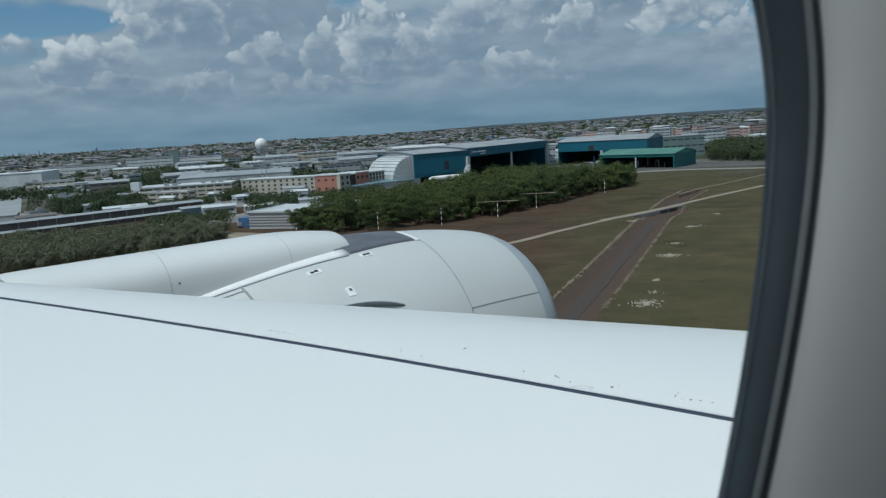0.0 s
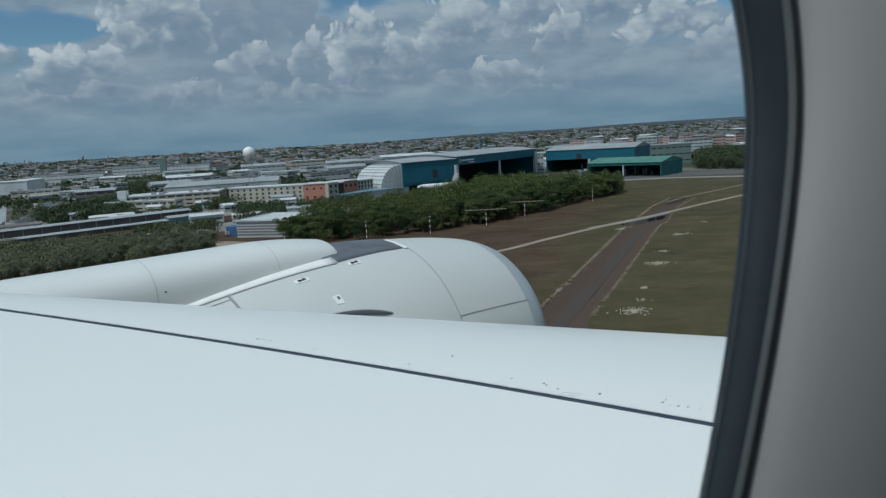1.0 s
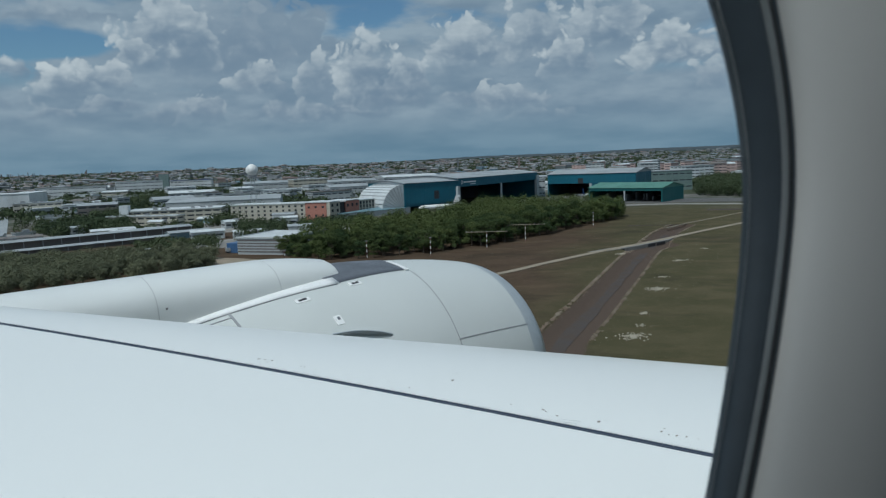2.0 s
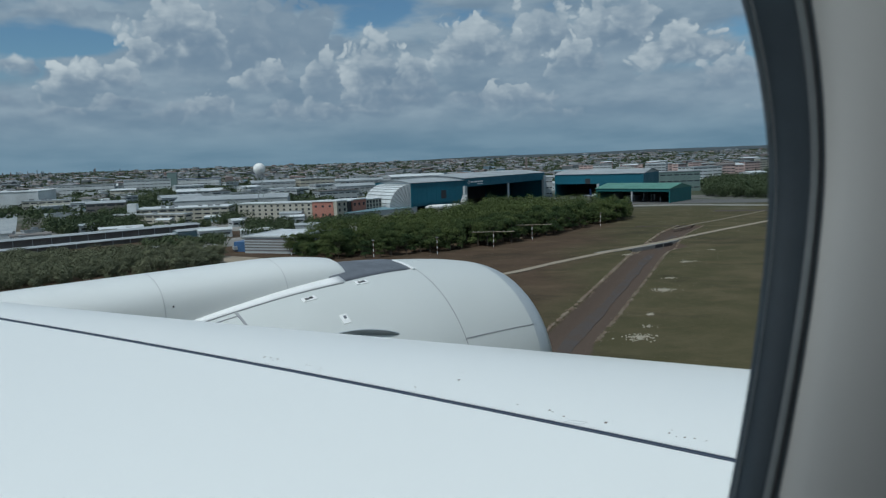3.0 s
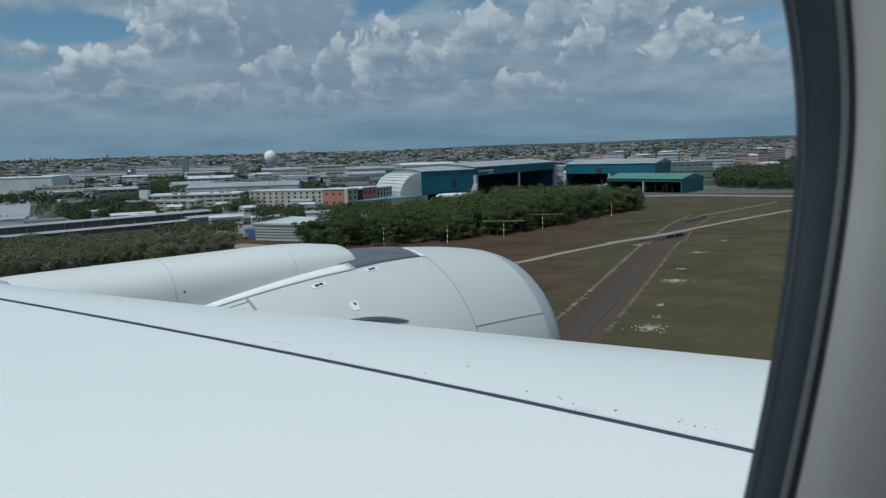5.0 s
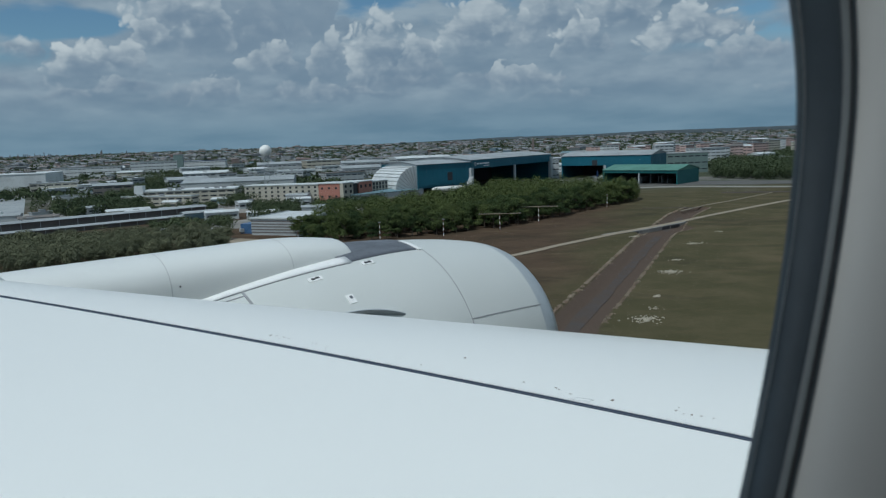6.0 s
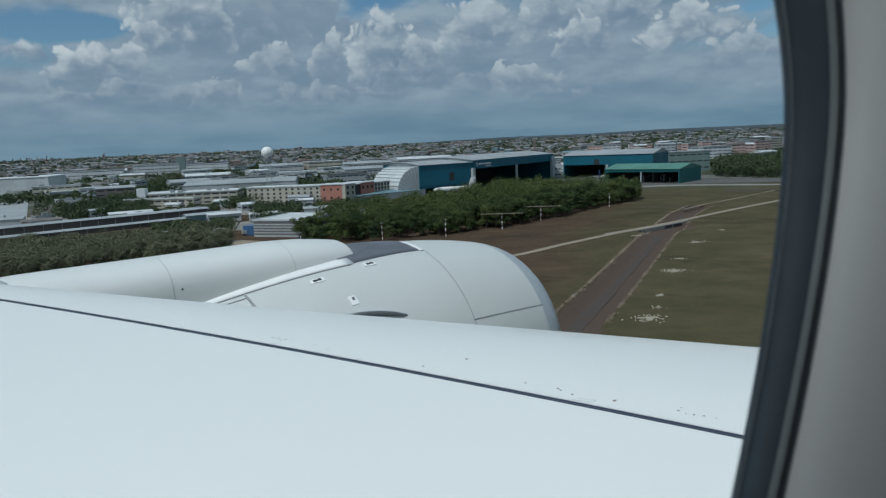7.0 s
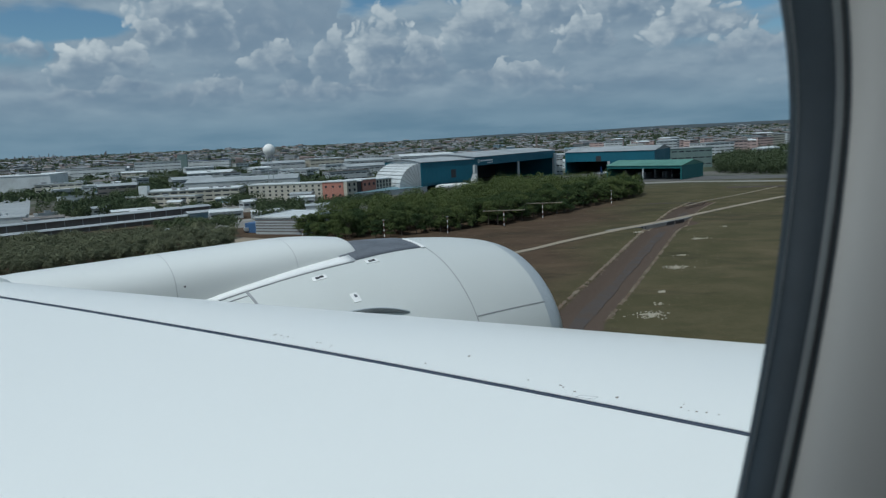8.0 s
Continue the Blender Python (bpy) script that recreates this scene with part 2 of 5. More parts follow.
M_TEAL = surface("teal_blue_cladding", (0.010, 0.115, 0.170), 0.5, (0.008, 0.092, 0.140), 0.03, 0.6, fine=0.5, fine_amount=0.08)
M_TEAL_GREEN = surface("teal_green_cladding", (0.014, 0.125, 0.130), 0.5, (0.011, 0.10, 0.105), 0.03, 0.6, fine=0.5, fine_amount=0.08)
M_GREEN_ROOF = surface("green_sheet_roof", (0.085, 0.22, 0.17), 0.5, (0.07, 0.18, 0.145), 0.05, 0.6)
# grey and white sheet lean blue: haze over the town put into the colour
M_GREY_ROOF = surface("grey_sheet_roof", (0.34, 0.365, 0.38), 0.55, (0.24, 0.26, 0.27), 0.03, 0.7, fine=0.4)
M_WHITE_ROOF = surface("white_sheet_roof", (0.60, 0.63, 0.64), 0.5, (0.45, 0.47, 0.475), 0.05, 0.7, fine=0.5)
# dark roofing, also the dark fill for shade under shed roofs
M_DARK_ROOF_SHADE = surface("dark_flat_roof_and_shade", (0.135, 0.125, 0.12), 0.85, (0.2, 0.185, 0.17), 0.04, 0.7, fine=0.4)
M_BLUE_ROOF = surface("pale_blue_sheet_roof", (0.17, 0.27, 0.31), 0.5, (0.13, 0.21, 0.25), 0.04, 0.6)
M_YARD = surface("pale_yard_concrete", (0.31, 0.335, 0.35), 0.9, (0.25, 0.27, 0.28), 0.02, 0.7, fine=0.3)
M_SAGE = surface("grey_green_cladding", (0.17, 0.235, 0.225), 0.6, (0.13, 0.185, 0.18), 0.04, 0.6)
M_STEEL_BLUE = surface("blue_painted_sheet", (0.055, 0.125, 0.26), 0.55, (0.045, 0.10, 0.20), 0.1, 0.6)
M_CREAM = surface("cream_render", (0.45, 0.43, 0.365), 0.8, (0.36, 0.34, 0.285), 0.05, 0.6)
M_ORANGE = surface("salmon_render", (0.42, 0.19, 0.145), 0.8, (0.35, 0.155, 0.12), 0.05, 0.6)
# render also tinted faintly blue for the town's haze
M_PALE = surface("pale_grey_render", (0.44, 0.47, 0.485), 0.8, (0.35, 0.37, 0.38), 0.04, 0.7)
M_PINK = surface("pink_render", (0.50, 0.37, 0.34), 0.8, (0.44, 0.31, 0.28), 0.04, 0.6)
M_BLUEWALL = surface("royal_blue_panel", (0.025, 0.055, 0.19), 0.5, None, 0.05, 0.4)
M_GLASS = surface("dark_window_glass", (0.035, 0.042, 0.05), 0.15, (0.05, 0.06, 0.07), 0.2, 0.5, spec=0.6)
M_SHADOWBOX = surface("hangar_inner_shade", (0.06, 0.065, 0.075), 0.9, (0.04, 0.045, 0.05), 0.05, 0.6)
M_RADOME = surface("radome_white", (0.78, 0.78, 0.76), 0.5, (0.70, 0.70, 0.68), 0.2, 0.5)
M_STEEL = surface("galvanised_steel", (0.33, 0.34, 0.35), 0.5, None, 0.5, 0.5, metal=0.5)
M_RED = surface("red_band_paint", (0.17, 0.085, 0.075), 0.6, None, 0.5, 0.4)
M_BARK = surface("bark", (0.10, 0.08, 0.06), 0.95, None, 1.0, 0.6)
M_RUBBER = surface("tyre_rubber", (0.02, 0.02, 0.02), 0.85, None, 4.0, 0.4)
M_LEAF = leafy("wood_leaves", (0.024, 0.044, 0.019), (0.092, 0.116, 0.041))
M_LEAF_DRY = leafy("dusty_leaves", (0.084, 0.094, 0.060), (0.170, 0.178, 0.108))
# woods' base colour pulled to blue-grey for the haze of distance
M_HILL = surface("far_hill_hazed_woods", (0.040, 0.056, 0.066), 0.95, (0.068, 0.080, 0.088), 0.018, 0.7, fine=0.05, fine_amount=0.35)
M_LEAF_FAR = leafy("far_leaves", (0.036, 0.056, 0.030), (0.090, 0.110, 0.058), 0.05)


def field_material():
    """Dry grass: brown by the near strip, olive farther on, bare red earth in places."""
    m = bpy.data.materials.new("dry_grass")
    m.use_nodes = True
    tree = m.node_tree
    b = tree.nodes["Principled BSDF"]
    co = tree.nodes.new("ShaderNodeTexCoord").outputs["Object"]
    sep = tree.nodes.new("ShaderNodeSeparateXYZ")
    tree.links.new(co, sep.inputs[0])
    broad, mid, fine = grain(tree, co, 0.009, 4.0, 0.6), grain(tree, co, 0.05, 6.0, 0.65), grain(tree, co, 0.7, 4.0, 0.7)
    olive = blend(tree, ramp_range(tree, mid, 0.35, 0.68), (0.066, 0.060, 0.030, 1), (0.092, 0.079, 0.044, 1))
    brown = blend(tree, ramp_range(tree, mid, 0.35, 0.68), (0.064, 0.044, 0.029, 1), (0.088, 0.060, 0.040, 1))
    side = calc(tree, "ADD", calc(tree, "MULTIPLY", sep.outputs[0], -0.011), calc(tree, "MULTIPLY", sep.outputs[1], 0.0035))
    earth = ramp_range(tree, calc(tree, "ADD", side, calc(tree, "MULTIPLY", broad, 1.2)), 0.75, 1.35)
    c = blend(tree, earth, olive, brown)
    streak = grain(tree, vector(tree, calc(tree, "MULTIPLY", sep.outputs[0], 0.35), sep.outputs[1], 0.0), 0.045, 4.0, 0.6)
    c = blend(tree, calc(tree, "MULTIPLY", ramp_range(tree, streak, 0.52, 0.72), 0.5), c, (0.155, 0.118, 0.072, 1))
    blot = ramp_range(tree, grain(tree, vector(tree, calc(tree, "MULTIPLY", sep.outputs[0], 0.6), sep.outputs[1], 4.0), 0.028, 6.0, 0.68, 0.6), 0.50, 0.66)
    c = blend(tree, calc(tree, "MULTIPLY", blot, 0.55), c, (0.036, 0.031, 0.019, 1))
    cut = ramp_range(tree, calc(tree, "ADD", sep.outputs[2], calc(tree, "MULTIPLY", mid, 0.5)), 0.1, -0.4)
    c = blend(tree, cut, c, (0.090, 0.066, 0.052, 1))
    town = ramp_range(tree, calc(tree, "ADD", sep.outputs[1], calc(tree, "MULTIPLY", broad, 300.0)), 820.0, 1000.0)
    plot = blend(tree, ramp_range(tree, grain(tree, co, 0.012, 5.0, 0.7), 0.42, 0.6), (0.055, 0.066, 0.040, 1), (0.16, 0.155, 0.145, 1))
    c = blend(tree, town, c, plot)
    k = calc(tree, "ADD", 0.82, calc(tree, "MULTIPLY", fine, 0.36))
    tree.links.new(blend(tree, 1.0, c, vector(tree, k, k, k), "MULTIPLY"), b.inputs["Base Color"])
    b.inputs["Roughness"].default_value = 0.95
    b.inputs["Specular IOR Level"].default_value = 0.1
    n = tree.nodes.new("ShaderNodeBump")
    n.inputs["Strength"].default_value, n.inputs["Distance"].default_value = 0.6, 0.35
    tree.links.new(fine, n.inputs["Height"])
    tree.links.new(n.outputs[0], b.inputs["Normal"])
    return m


M_FIELD = field_material()


# ---- building helpers ----
def thing(name, label, category, m=None, group="", kind=""):
    ob = tagged(new(name), label, category, group, kind)
    ob.empty_display_size = 0.2
    if m is not None:
        ob.matrix_basis = m
    return ob


def mesh_of(name, bm, mats, smooth=False):
    me = bpy.data.meshes.new(name)
    bm.normal_update()
    bm.to_mesh(me)
    bm.free()
    for m in (mats if isinstance(mats, (list, tuple)) else [mats]):
        me.materials.append(m)
    if smooth:
        me.polygons.foreach_set("use_smooth", [True] * len(me.polygons))
    return me


def part(name, bm, mats, parent, label="", smooth=False):
    ob = new(name, mesh_of(name, bm, mats, smooth))
    ob.parent = parent
    return tagged(ob, label)


def again(name, data, parent, m):
    """One more piece on a mesh that is there already."""
    ob = new(name, data)
    ob.parent = parent
    ob.matrix_basis = m
    return ob


def box(bm, x0, x1, y0, y1, z0, z1, m=None):
    v = [bm.verts.new((x, y, z)) for z in (z0, z1) for x, y in ((x0, y0), (x1, y0), (x1, y1), (x0, y1))]
    for f in ((3, 2, 1, 0), (4, 5, 6, 7), (0, 1, 5, 4), (1, 2, 6, 5), (2, 3, 7, 6), (3, 0, 4, 7)):
        bm.faces.new([v[i] for i in f])
    if m is not None:
        for q in v:
            q.co = m @ q.co
    return v


def boxed(*a, m=None):
    bm = bmesh.new()
    box(bm, *a, m=m)
    return bm


def tube(bm, p, q, r0, r1, n=10, cap=True):
    p, q = Vector(p), Vector(q)
    t = (q - p).to_track_quat("Z", "Y").to_matrix()
    rings = [[bm.verts.new(o + t @ Vector((r * math.cos(2 * math.pi * i / n), r * math.sin(2 * math.pi * i / n), 0))) for i in range(n)]
             for o, r in ((p, r0), (q, r1))]
    for i in range(n):
        bm.faces.new((rings[0][i], rings[0][(i + 1) % n], rings[1][(i + 1) % n], rings[1][i]))
    if cap:
        bm.faces.new(rings[0][::-1])
        bm.faces.new(rings[1])


def skin(bm, rows, close=False):
    """Quads over rows of points."""
    vs = [[bm.verts.new(p) for p in r] for r in rows]
    for a, b in zip(vs, vs[1:]):
        n = len(a)
        for i in range(n if close else n - 1):
            j = (i + 1) % n
            bm.faces.new((a[i], a[j], b[j], b[i]))
    return vs


def strip(points, width, z0, z1):
    """A slab along a line on the ground."""
    bm = bmesh.new()
    rows = []
    for i, p in enumerate(points):
        a, b = Vector(points[max(0, i - 1)]), Vector(points[min(len(points) - 1, i + 1)])
        d = (b - a).normalized()
        n = Vector((-d.y, d.x)) * (width[i] if isinstance(width, (list, tuple)) else width) / 2
        p = Vector(p)
        rows.append([(p.x + n.x, p.y + n.y, z0), (p.x + n.x, p.y + n.y, z1), (p.x - n.x, p.y - n.y, z1), (p.x - n.x, p.y - n.y, z0)])
    skin(bm, rows)
    return bm


def smooth_line(points, n=8):
    """Rounds a coarse line."""
    out = []
    for i in range(len(points) - 1):
        p = [Vector(points[max(0, min(len(points) - 1, k))]) for k in (i - 1, i, i + 1, i + 2)]
        for k in range(n):
            t = k / n
            out.append(0.5 * ((2 * p[1]) + (p[2] - p[0]) * t + (2 * p[0] - 5 * p[1] + 4 * p[2] - p[3]) * t * t
                              + (3 * p[1] - p[0] - 3 * p[2] + p[3]) * t ** 3))
    return out + [Vector(points[-1])]


# ---- the aircraft: x ahead, y outboard, z up from the seat ----
CRAFT = Matrix.Translation(EYE) @ pose(0, 0, 0, 0, 0, HEADING)


def edge_u(v):
    return 5.0 - 0.65 * v


def edge_w(v):
    return -1.2052 + 0.0643 * (v - 1.8)


def seam_depth(v):
    v = min(v, 6.6)
    return 2.2298 - 0.3308 * v + 0.014 * v * v


def wing_point(v, s, drop=0.0):
    """On the upper skin, s metres behind the leading edge."""
    d = seam_depth(v)
    if s < 0:
        k = min(1.0, -s / 0.34)
        w = -0.30 * (1 - math.sqrt(max(0.0, 1 - k * k))) - 0.06 * k
    elif s < d:
        w = 0.1547 * (1 - (1 - s / d) ** 2)
    else:
        w = 0.1547 + 0.02 * (s - d) - 0.008 * (s - d) ** 2
    return edge_u(v) - s, v, edge_w(v) + w - drop


SPAN = [0.17, 0.8, 1.2, 1.6, 2.0, 2.5, 3.0, 3.5, 4.0, 4.5, 5.0, 5.5, 6.0, 6.5, 7.2, 8.0, 9.5, 12.0, 16.0, 21.0]
GAP = 0.046
wing = thing("aircraft_wing", "white painted airliner wing seen from above with a dark seam", "wing", CRAFT)


def build_wing():
    bm = bmesh.new()
    front = [-0.34, -0.335, -0.32, -0.29, -0.25, -0.2, -0.14, -0.08, -0.03, 0.0, 0.06]
    top, low = [], []
    for v in SPAN:
        d = seam_depth(v) - GAP
        ss = front + [0.06 + (d - 0.06) * k / 10 for k in range(1, 11)]
        top.append([wing_point(v, s) for s in ss])
        low.append([wing_point(v, d), wing_point(v, d, 0.03), (edge_u(v) - d, v, edge_w(v) - 0.5), (edge_u(v) - 0.2, v, edge_w(v) - 0.55),
                    (edge_u(v) + 0.3, v, edge_w(v) - 0.45), wing_point(v, front[0])])
    skin(bm, top)
    skin(bm, low)
    part("leading_edge_slat", bm, M_PAINT, wing, "smooth white leading edge panel", True)
    bm = bmesh.new()
    top, low = [], []
    for v in SPAN:
        d = seam_depth(v)
        chord = 9.5 - 0.28 * v
        ss = [d + (chord - d) * (k / 22) ** 1.3 for k in range(23)]
        top.append([wing_point(v, s) for s in ss])
        low.append([wing_point(v, chord), wing_point(v, chord, 0.12), wing_point(v, d + 2.0, 0.75), wing_point(v, d, 0.6), wing_point(v, d, 0.03), wing_point(v, d)])
    skin(bm, top)
    skin(bm, low)
    part("main_wing_skin", bm, M_PAINT, wing, "broad white upper wing skin", True)
    bm = bmesh.new()
    skin(bm, [[wing_point(v, seam_depth(v) - GAP - 0.004, 0.004), wing_point(v, seam_depth(v) + 0.004, 0.004),
               wing_point(v, seam_depth(v) + 0.004, 0.06), wing_point(v, seam_depth(v) - GAP - 0.004, 0.06)] for v in SPAN], True)
    seal = part("seam_seal", bm, M_SEAL, wing, "dark navy rubber seal in the seam")
    bm = bmesh.new()
    skin(bm, [[wing_point(v, seam_depth(v) - 0.60 * GAP, 0.0038), wing_point(v, seam_depth(v) - 0.44 * GAP, 0.0038),
               wing_point(v, seam_depth(v) - 0.44 * GAP, 0.02), wing_point(v, seam_depth(v) - 0.60 * GAP, 0.02)] for v in SPAN], True)
    part("seam_strip", bm, M_SLATE, seal, "thin grey metal strip in the seal")
    # worn specks along the leading edge panel
    rng = random.Random(5)
    spots = []
    for v, d in ((3.28, 1.16), (3.25, 1.16), (3.21, 1.17), (3.17, 1.19), (3.04, 1.22), (2.95, 1.25), (2.59, 1.32), (2.46, 1.39), (2.48, 1.06), (2.41, 1.2),
                 (2.02, 1.48), (1.89, 1.51), (1.87, 1.53), (1.81, 1.57), (1.66, 1.59), (1.44, 1.63), (1.38, 1.66), (1.35, 1.66), (1.31, 1.67)):
        spots.append((v, d, rng.uniform(0.003, 0.0056)))
        if rng.random() < 0.5:
            spots.append((v + rng.uniform(-0.04, 0.04), d + rng.uniform(-0.04, 0.04), rng.uniform(0.0015, 0.003)))
    piece = mesh_of("paint_chip", boxed(-1, 1, -1, 1, -0.2, 0.12), M_SPECK)
    for v, s, r in spots:
        p = wing_point(v, s)
        again("paint_chip", piece, wing, Matrix.Translation(p) @ pose(0, 0, 0, 0, 0, rng.uniform(0, 90)) @ Matrix.Diagonal((r * rng.uniform(0.8, 2.0), r, 0.004, 1)))
    bm = bmesh.new()
    for a, b in (((0.0, 0.0), (0.0, 0.06)), ((0.03, 0.0), (0.03, 0.06)), ((0.0, 0.0), (0.03, 0.0)), ((0.0, 0.06), (0.03, 0.06))):
        p, q = Vector(wing_point(1.71 + a[1], 1.61 + a[0])), Vector(wing_point(1.71 + b[1], 1.61 + b[0]))
        tube(bm, p, q, 0.0007, 0.0007, 5)
    part("latch_outline", bm, M_LINE, wing)


build_wing()

# engine
NAC_V, NAC_W = 7.3, -2.97
NAC_U = [1.8, 2.5, 3.0, 3.8, 4.5, 5.2, 5.65, 6.2, 6.8, 7.2, 7.4]
NAC_R = [1.30, 1.50, 1.60, 1.71, 1.76, 1.75, 1.71, 1.66, 1.58, 1.48, 1.38]


def nac_radius(u):
    """Smooth radius along the axis."""
    k = 0.25
    return float(sum(np.interp(u + d, NAC_U, NAC_R) for d in (-k, -k / 2, 0, k / 2, k)) / 5) if u < 6.95 else float(np.interp(u, NAC_U, NAC_R))


def scarf(u, r, a):
    """How far the inlet end sets back below its top."""
    return 0.105 * max(0.0, min(1.0, (u - 4.75) / 0.9)) * r * (1 - math.cos(a))


def nac(u, degrees, lift=0.0):
    """On the nacelle, degrees from its top towards the cabin."""
    r, a = nac_radius(u) + lift, radians(degrees)
    return Vector((u - scarf(u, r, a), NAC_V - r * math.sin(a), NAC_W + r * math.cos(a)))


engine = thing("jet_engine", "pale grey turbofan engine slung ahead of the wing", "engine", CRAFT)


def ring_skin(bm, us, lift=0.0, n=96):
    return skin(bm, [[nac(u, 360.0 * i / n, lift) for i in range(n)] for u in us], True)


def patch_on(u0, u1, a0, a1, lift, nu=8, na=8):
    """A thin sheet that follows the nacelle; a0, a1 may be pairs for the two ends."""
    bm = bmesh.new()
    top, low = [], []
    for i in range(nu + 1):
        k = i / nu
        u = u0 + (u1 - u0) * k
        lo = a0 if not isinstance(a0, tuple) else a0[0] + (a0[1] - a0[0]) * k
        hi = a1 if not isinstance(a1, tuple) else a1[0] + (a1[1] - a1[0]) * k
        top.append([nac(u, lo + (hi - lo) * j / na, lift) for j in range(na + 1)])
        low.append([nac(u, lo + (hi - lo) * j / na, -0.01) for j in range(na + 1)])
    a, b = skin(bm, top), skin(bm, low)
    n, w = nu, na
    edge = [(i, 0) for i in range(n)] + [(n, j) for j in range(w)] + [(i, w) for i in range(n, 0, -1)] + [(0, j) for j in range(w, 0, -1)]
    for (i, j), (k, l) in zip(edge, edge[1:] + edge[:1]):
        bm.faces.new((a[i][j], a[k][l], b[k][l], b[i][j]))
    return bm


def build_engine():
    def span(a, b, n):
        return [a + (b - a) * i / n for i in range(n + 1)]
    bm = bmesh.new()
    ring_skin(bm, span(1.8, 5.646, 24))
    part("fan_cowl", bm, M_NACELLE, engine, "pale grey fan cowl", True)
    bm = bmesh.new()
    ring_skin(bm, span(5.659, 6.95, 12))
    part("inlet_cowl", bm, M_NACELLE, engine, "pale grey inlet cowl", True)
    bm = bmesh.new()
    ring_skin(bm, [5.60, 5.70], -0.006)
    part("cowl_joint", bm, M_LINE, engine, "dark joint between the cowls", True)
    # polished lip, rolled into the duct
    bm = bmesh.new()
    prof = [(6.95, nac_radius(6.95)), (7.05, nac_radius(7.05)), (7.15, 1.485), (7.25, 1.44), (7.31, 1.395), (7.34, 1.34), (7.32, 1.29), (7.25, 1.25), (7.1, 1.22), (6.4, 1.25), (5.6, 1.27)]
    n = 96
    skin(bm, [[(u - scarf(u, r, 2 * math.pi * i / n), NAC_V - r * math.sin(2 * math.pi * i / n), NAC_W + r * math.cos(2 * math.pi * i / n)) for i in range(n)] for u, r in prof], True)
    part("inlet_lip", bm, M_LIP, engine, "polished metal inlet lip", True)
    bm = bmesh.new()
    for i in range(22):
        a = 2 * math.pi * i / 22
        m = Matrix.Translation((5.9, NAC_V, NAC_W)) @ Matrix.Rotation(a, 4, "X")
        skin(bm, [[m @ Vector((0.1, -0.16, 0.3)), m @ Vector((-0.1, 0.16, 0.3))], [m @ Vector((0.14, -0.12, 0.8)), m @ Vector((-0.05, 0.2, 0.8))],
                  [m @ Vector((0.1, -0.1, 1.24)), m @ Vector((0.0, 0.26, 1.24))]])
    part("fan_blades", bm, M_DARK, engine)
    bm = bmesh.new()
    tube(bm, (5.6, NAC_V, NAC_W), (6.5, NAC_V, NAC_W), 0.36, 0.04, 24)
    part("spinner", bm, M_DARK, engine)
    bm = bmesh.new()
    tube(bm, (1.8, NAC_V, NAC_W), (0.4, NAC_V, NAC_W), 0.95, 0.55, 48)
    part("exhaust_cone", bm, M_DARK, engine, "dark metal exhaust", True)
    bm = bmesh.new()
    skin(bm, [[(1.84, NAC_V - r * math.sin(2 * math.pi * i / 48), NAC_W + r * math.cos(2 * math.pi * i / 48)) for i in range(48)] for r in (1.31, 0.9)], True)
    part("exhaust_ring", bm, M_DARK, engine)
    # pylon: rounded back, hollow flank
    sections = ((0.0, 0.0), (0.25, 0.010), (0.5, 0.045), (0.72, 0.105), (0.86, 0.18), (0.92, 0.26), (0.95, 0.35), (0.97, 0.50), (1.0, 0.70), (1.05, 0.95))

    def pylon_section(u, grow=1.0):
        k = max(0.0, (u - 3.7) / 1.0)
        top = -1.03 - 0.09 * k * k - 0.03 * max(0.0, 1.4 - u)
        half = 0.50 * (1 - 0.10 * k ** 3) * grow
        squash = 1.0 - 0.30 * min(1.0, k)
        return [(u, NAC_V - a * half, top - b * squash) for a, b in sections], [(u, NAC_V + a * half, top - b * squash) for a, b in sections]

    bm = bmesh.new()
    rows = []
    for i in range(36):
        u = -0.6 + 5.25 * i / 35
        near, far = pylon_section(u)
        rows.append(far[::-1] + near[1:])
    near, far = pylon_section(4.65)
    mid = Vector((4.69, NAC_V, -1.35))
    for k, du in ((0.985, 0.02), (0.95, 0.035), (0.02, 0.04)):
        rows.append([tuple(mid + (Vector(p) - mid) * k + Vector((du, 0, 0))) for p in rows[35]])
    skin(bm, rows)
    part("pylon_fairing", bm, M_PYLON, engine, "long white rounded pylon fairing", True)
    for u in (2.56, 3.88):
        bm = bmesh.new()
        skin(bm, [pylon_section(q, 1.004)[0][:9] for q in (u - 0.0035, u + 0.0035)])
        ob = part("fairing_joint", bm, M_JOINT, engine)
        ob.location = (0, 0, 0.003)
    # pale shelf between pylon and cowl
    part("cowl_sill", patch_on(2.7, 4.53, (20.8, 20.3), (18.2, 15.4), 0.010, 14, 3), M_WHITE_MARK, engine, "bright white cowl edge strip", True)
    part("cowl_edge_gap", patch_on(2.7, 4.50, (21.2, 20.7), (20.85, 20.35), 0.008, 14, 2), M_LINE, engine)
    part("vent_panel", patch_on(4.42, 5.62, (20.3, 16.2), (-18.3, -13.0), 0.009, 16, 14), M_GRILLE, engine, "dark grey metal vent panel", True)
    part("panel_line", patch_on(5.66, 6.98, 57.05, 56.6, 0.004, 10, 2), M_LINE, engine)
    part("panel_line", patch_on(3.2, 3.225, 19.0, 45.0, 0.006, 2, 16), M_LINE, engine)
    part("panel_line", patch_on(2.5, 3.2, 23.6, 23.2, 0.006, 8, 2), M_LINE, engine)
    part("vent_edge", patch_on(5.575, 5.635, 17.0, 4.0, 0.016, 3, 6), M_WHITE_MARK, engine)
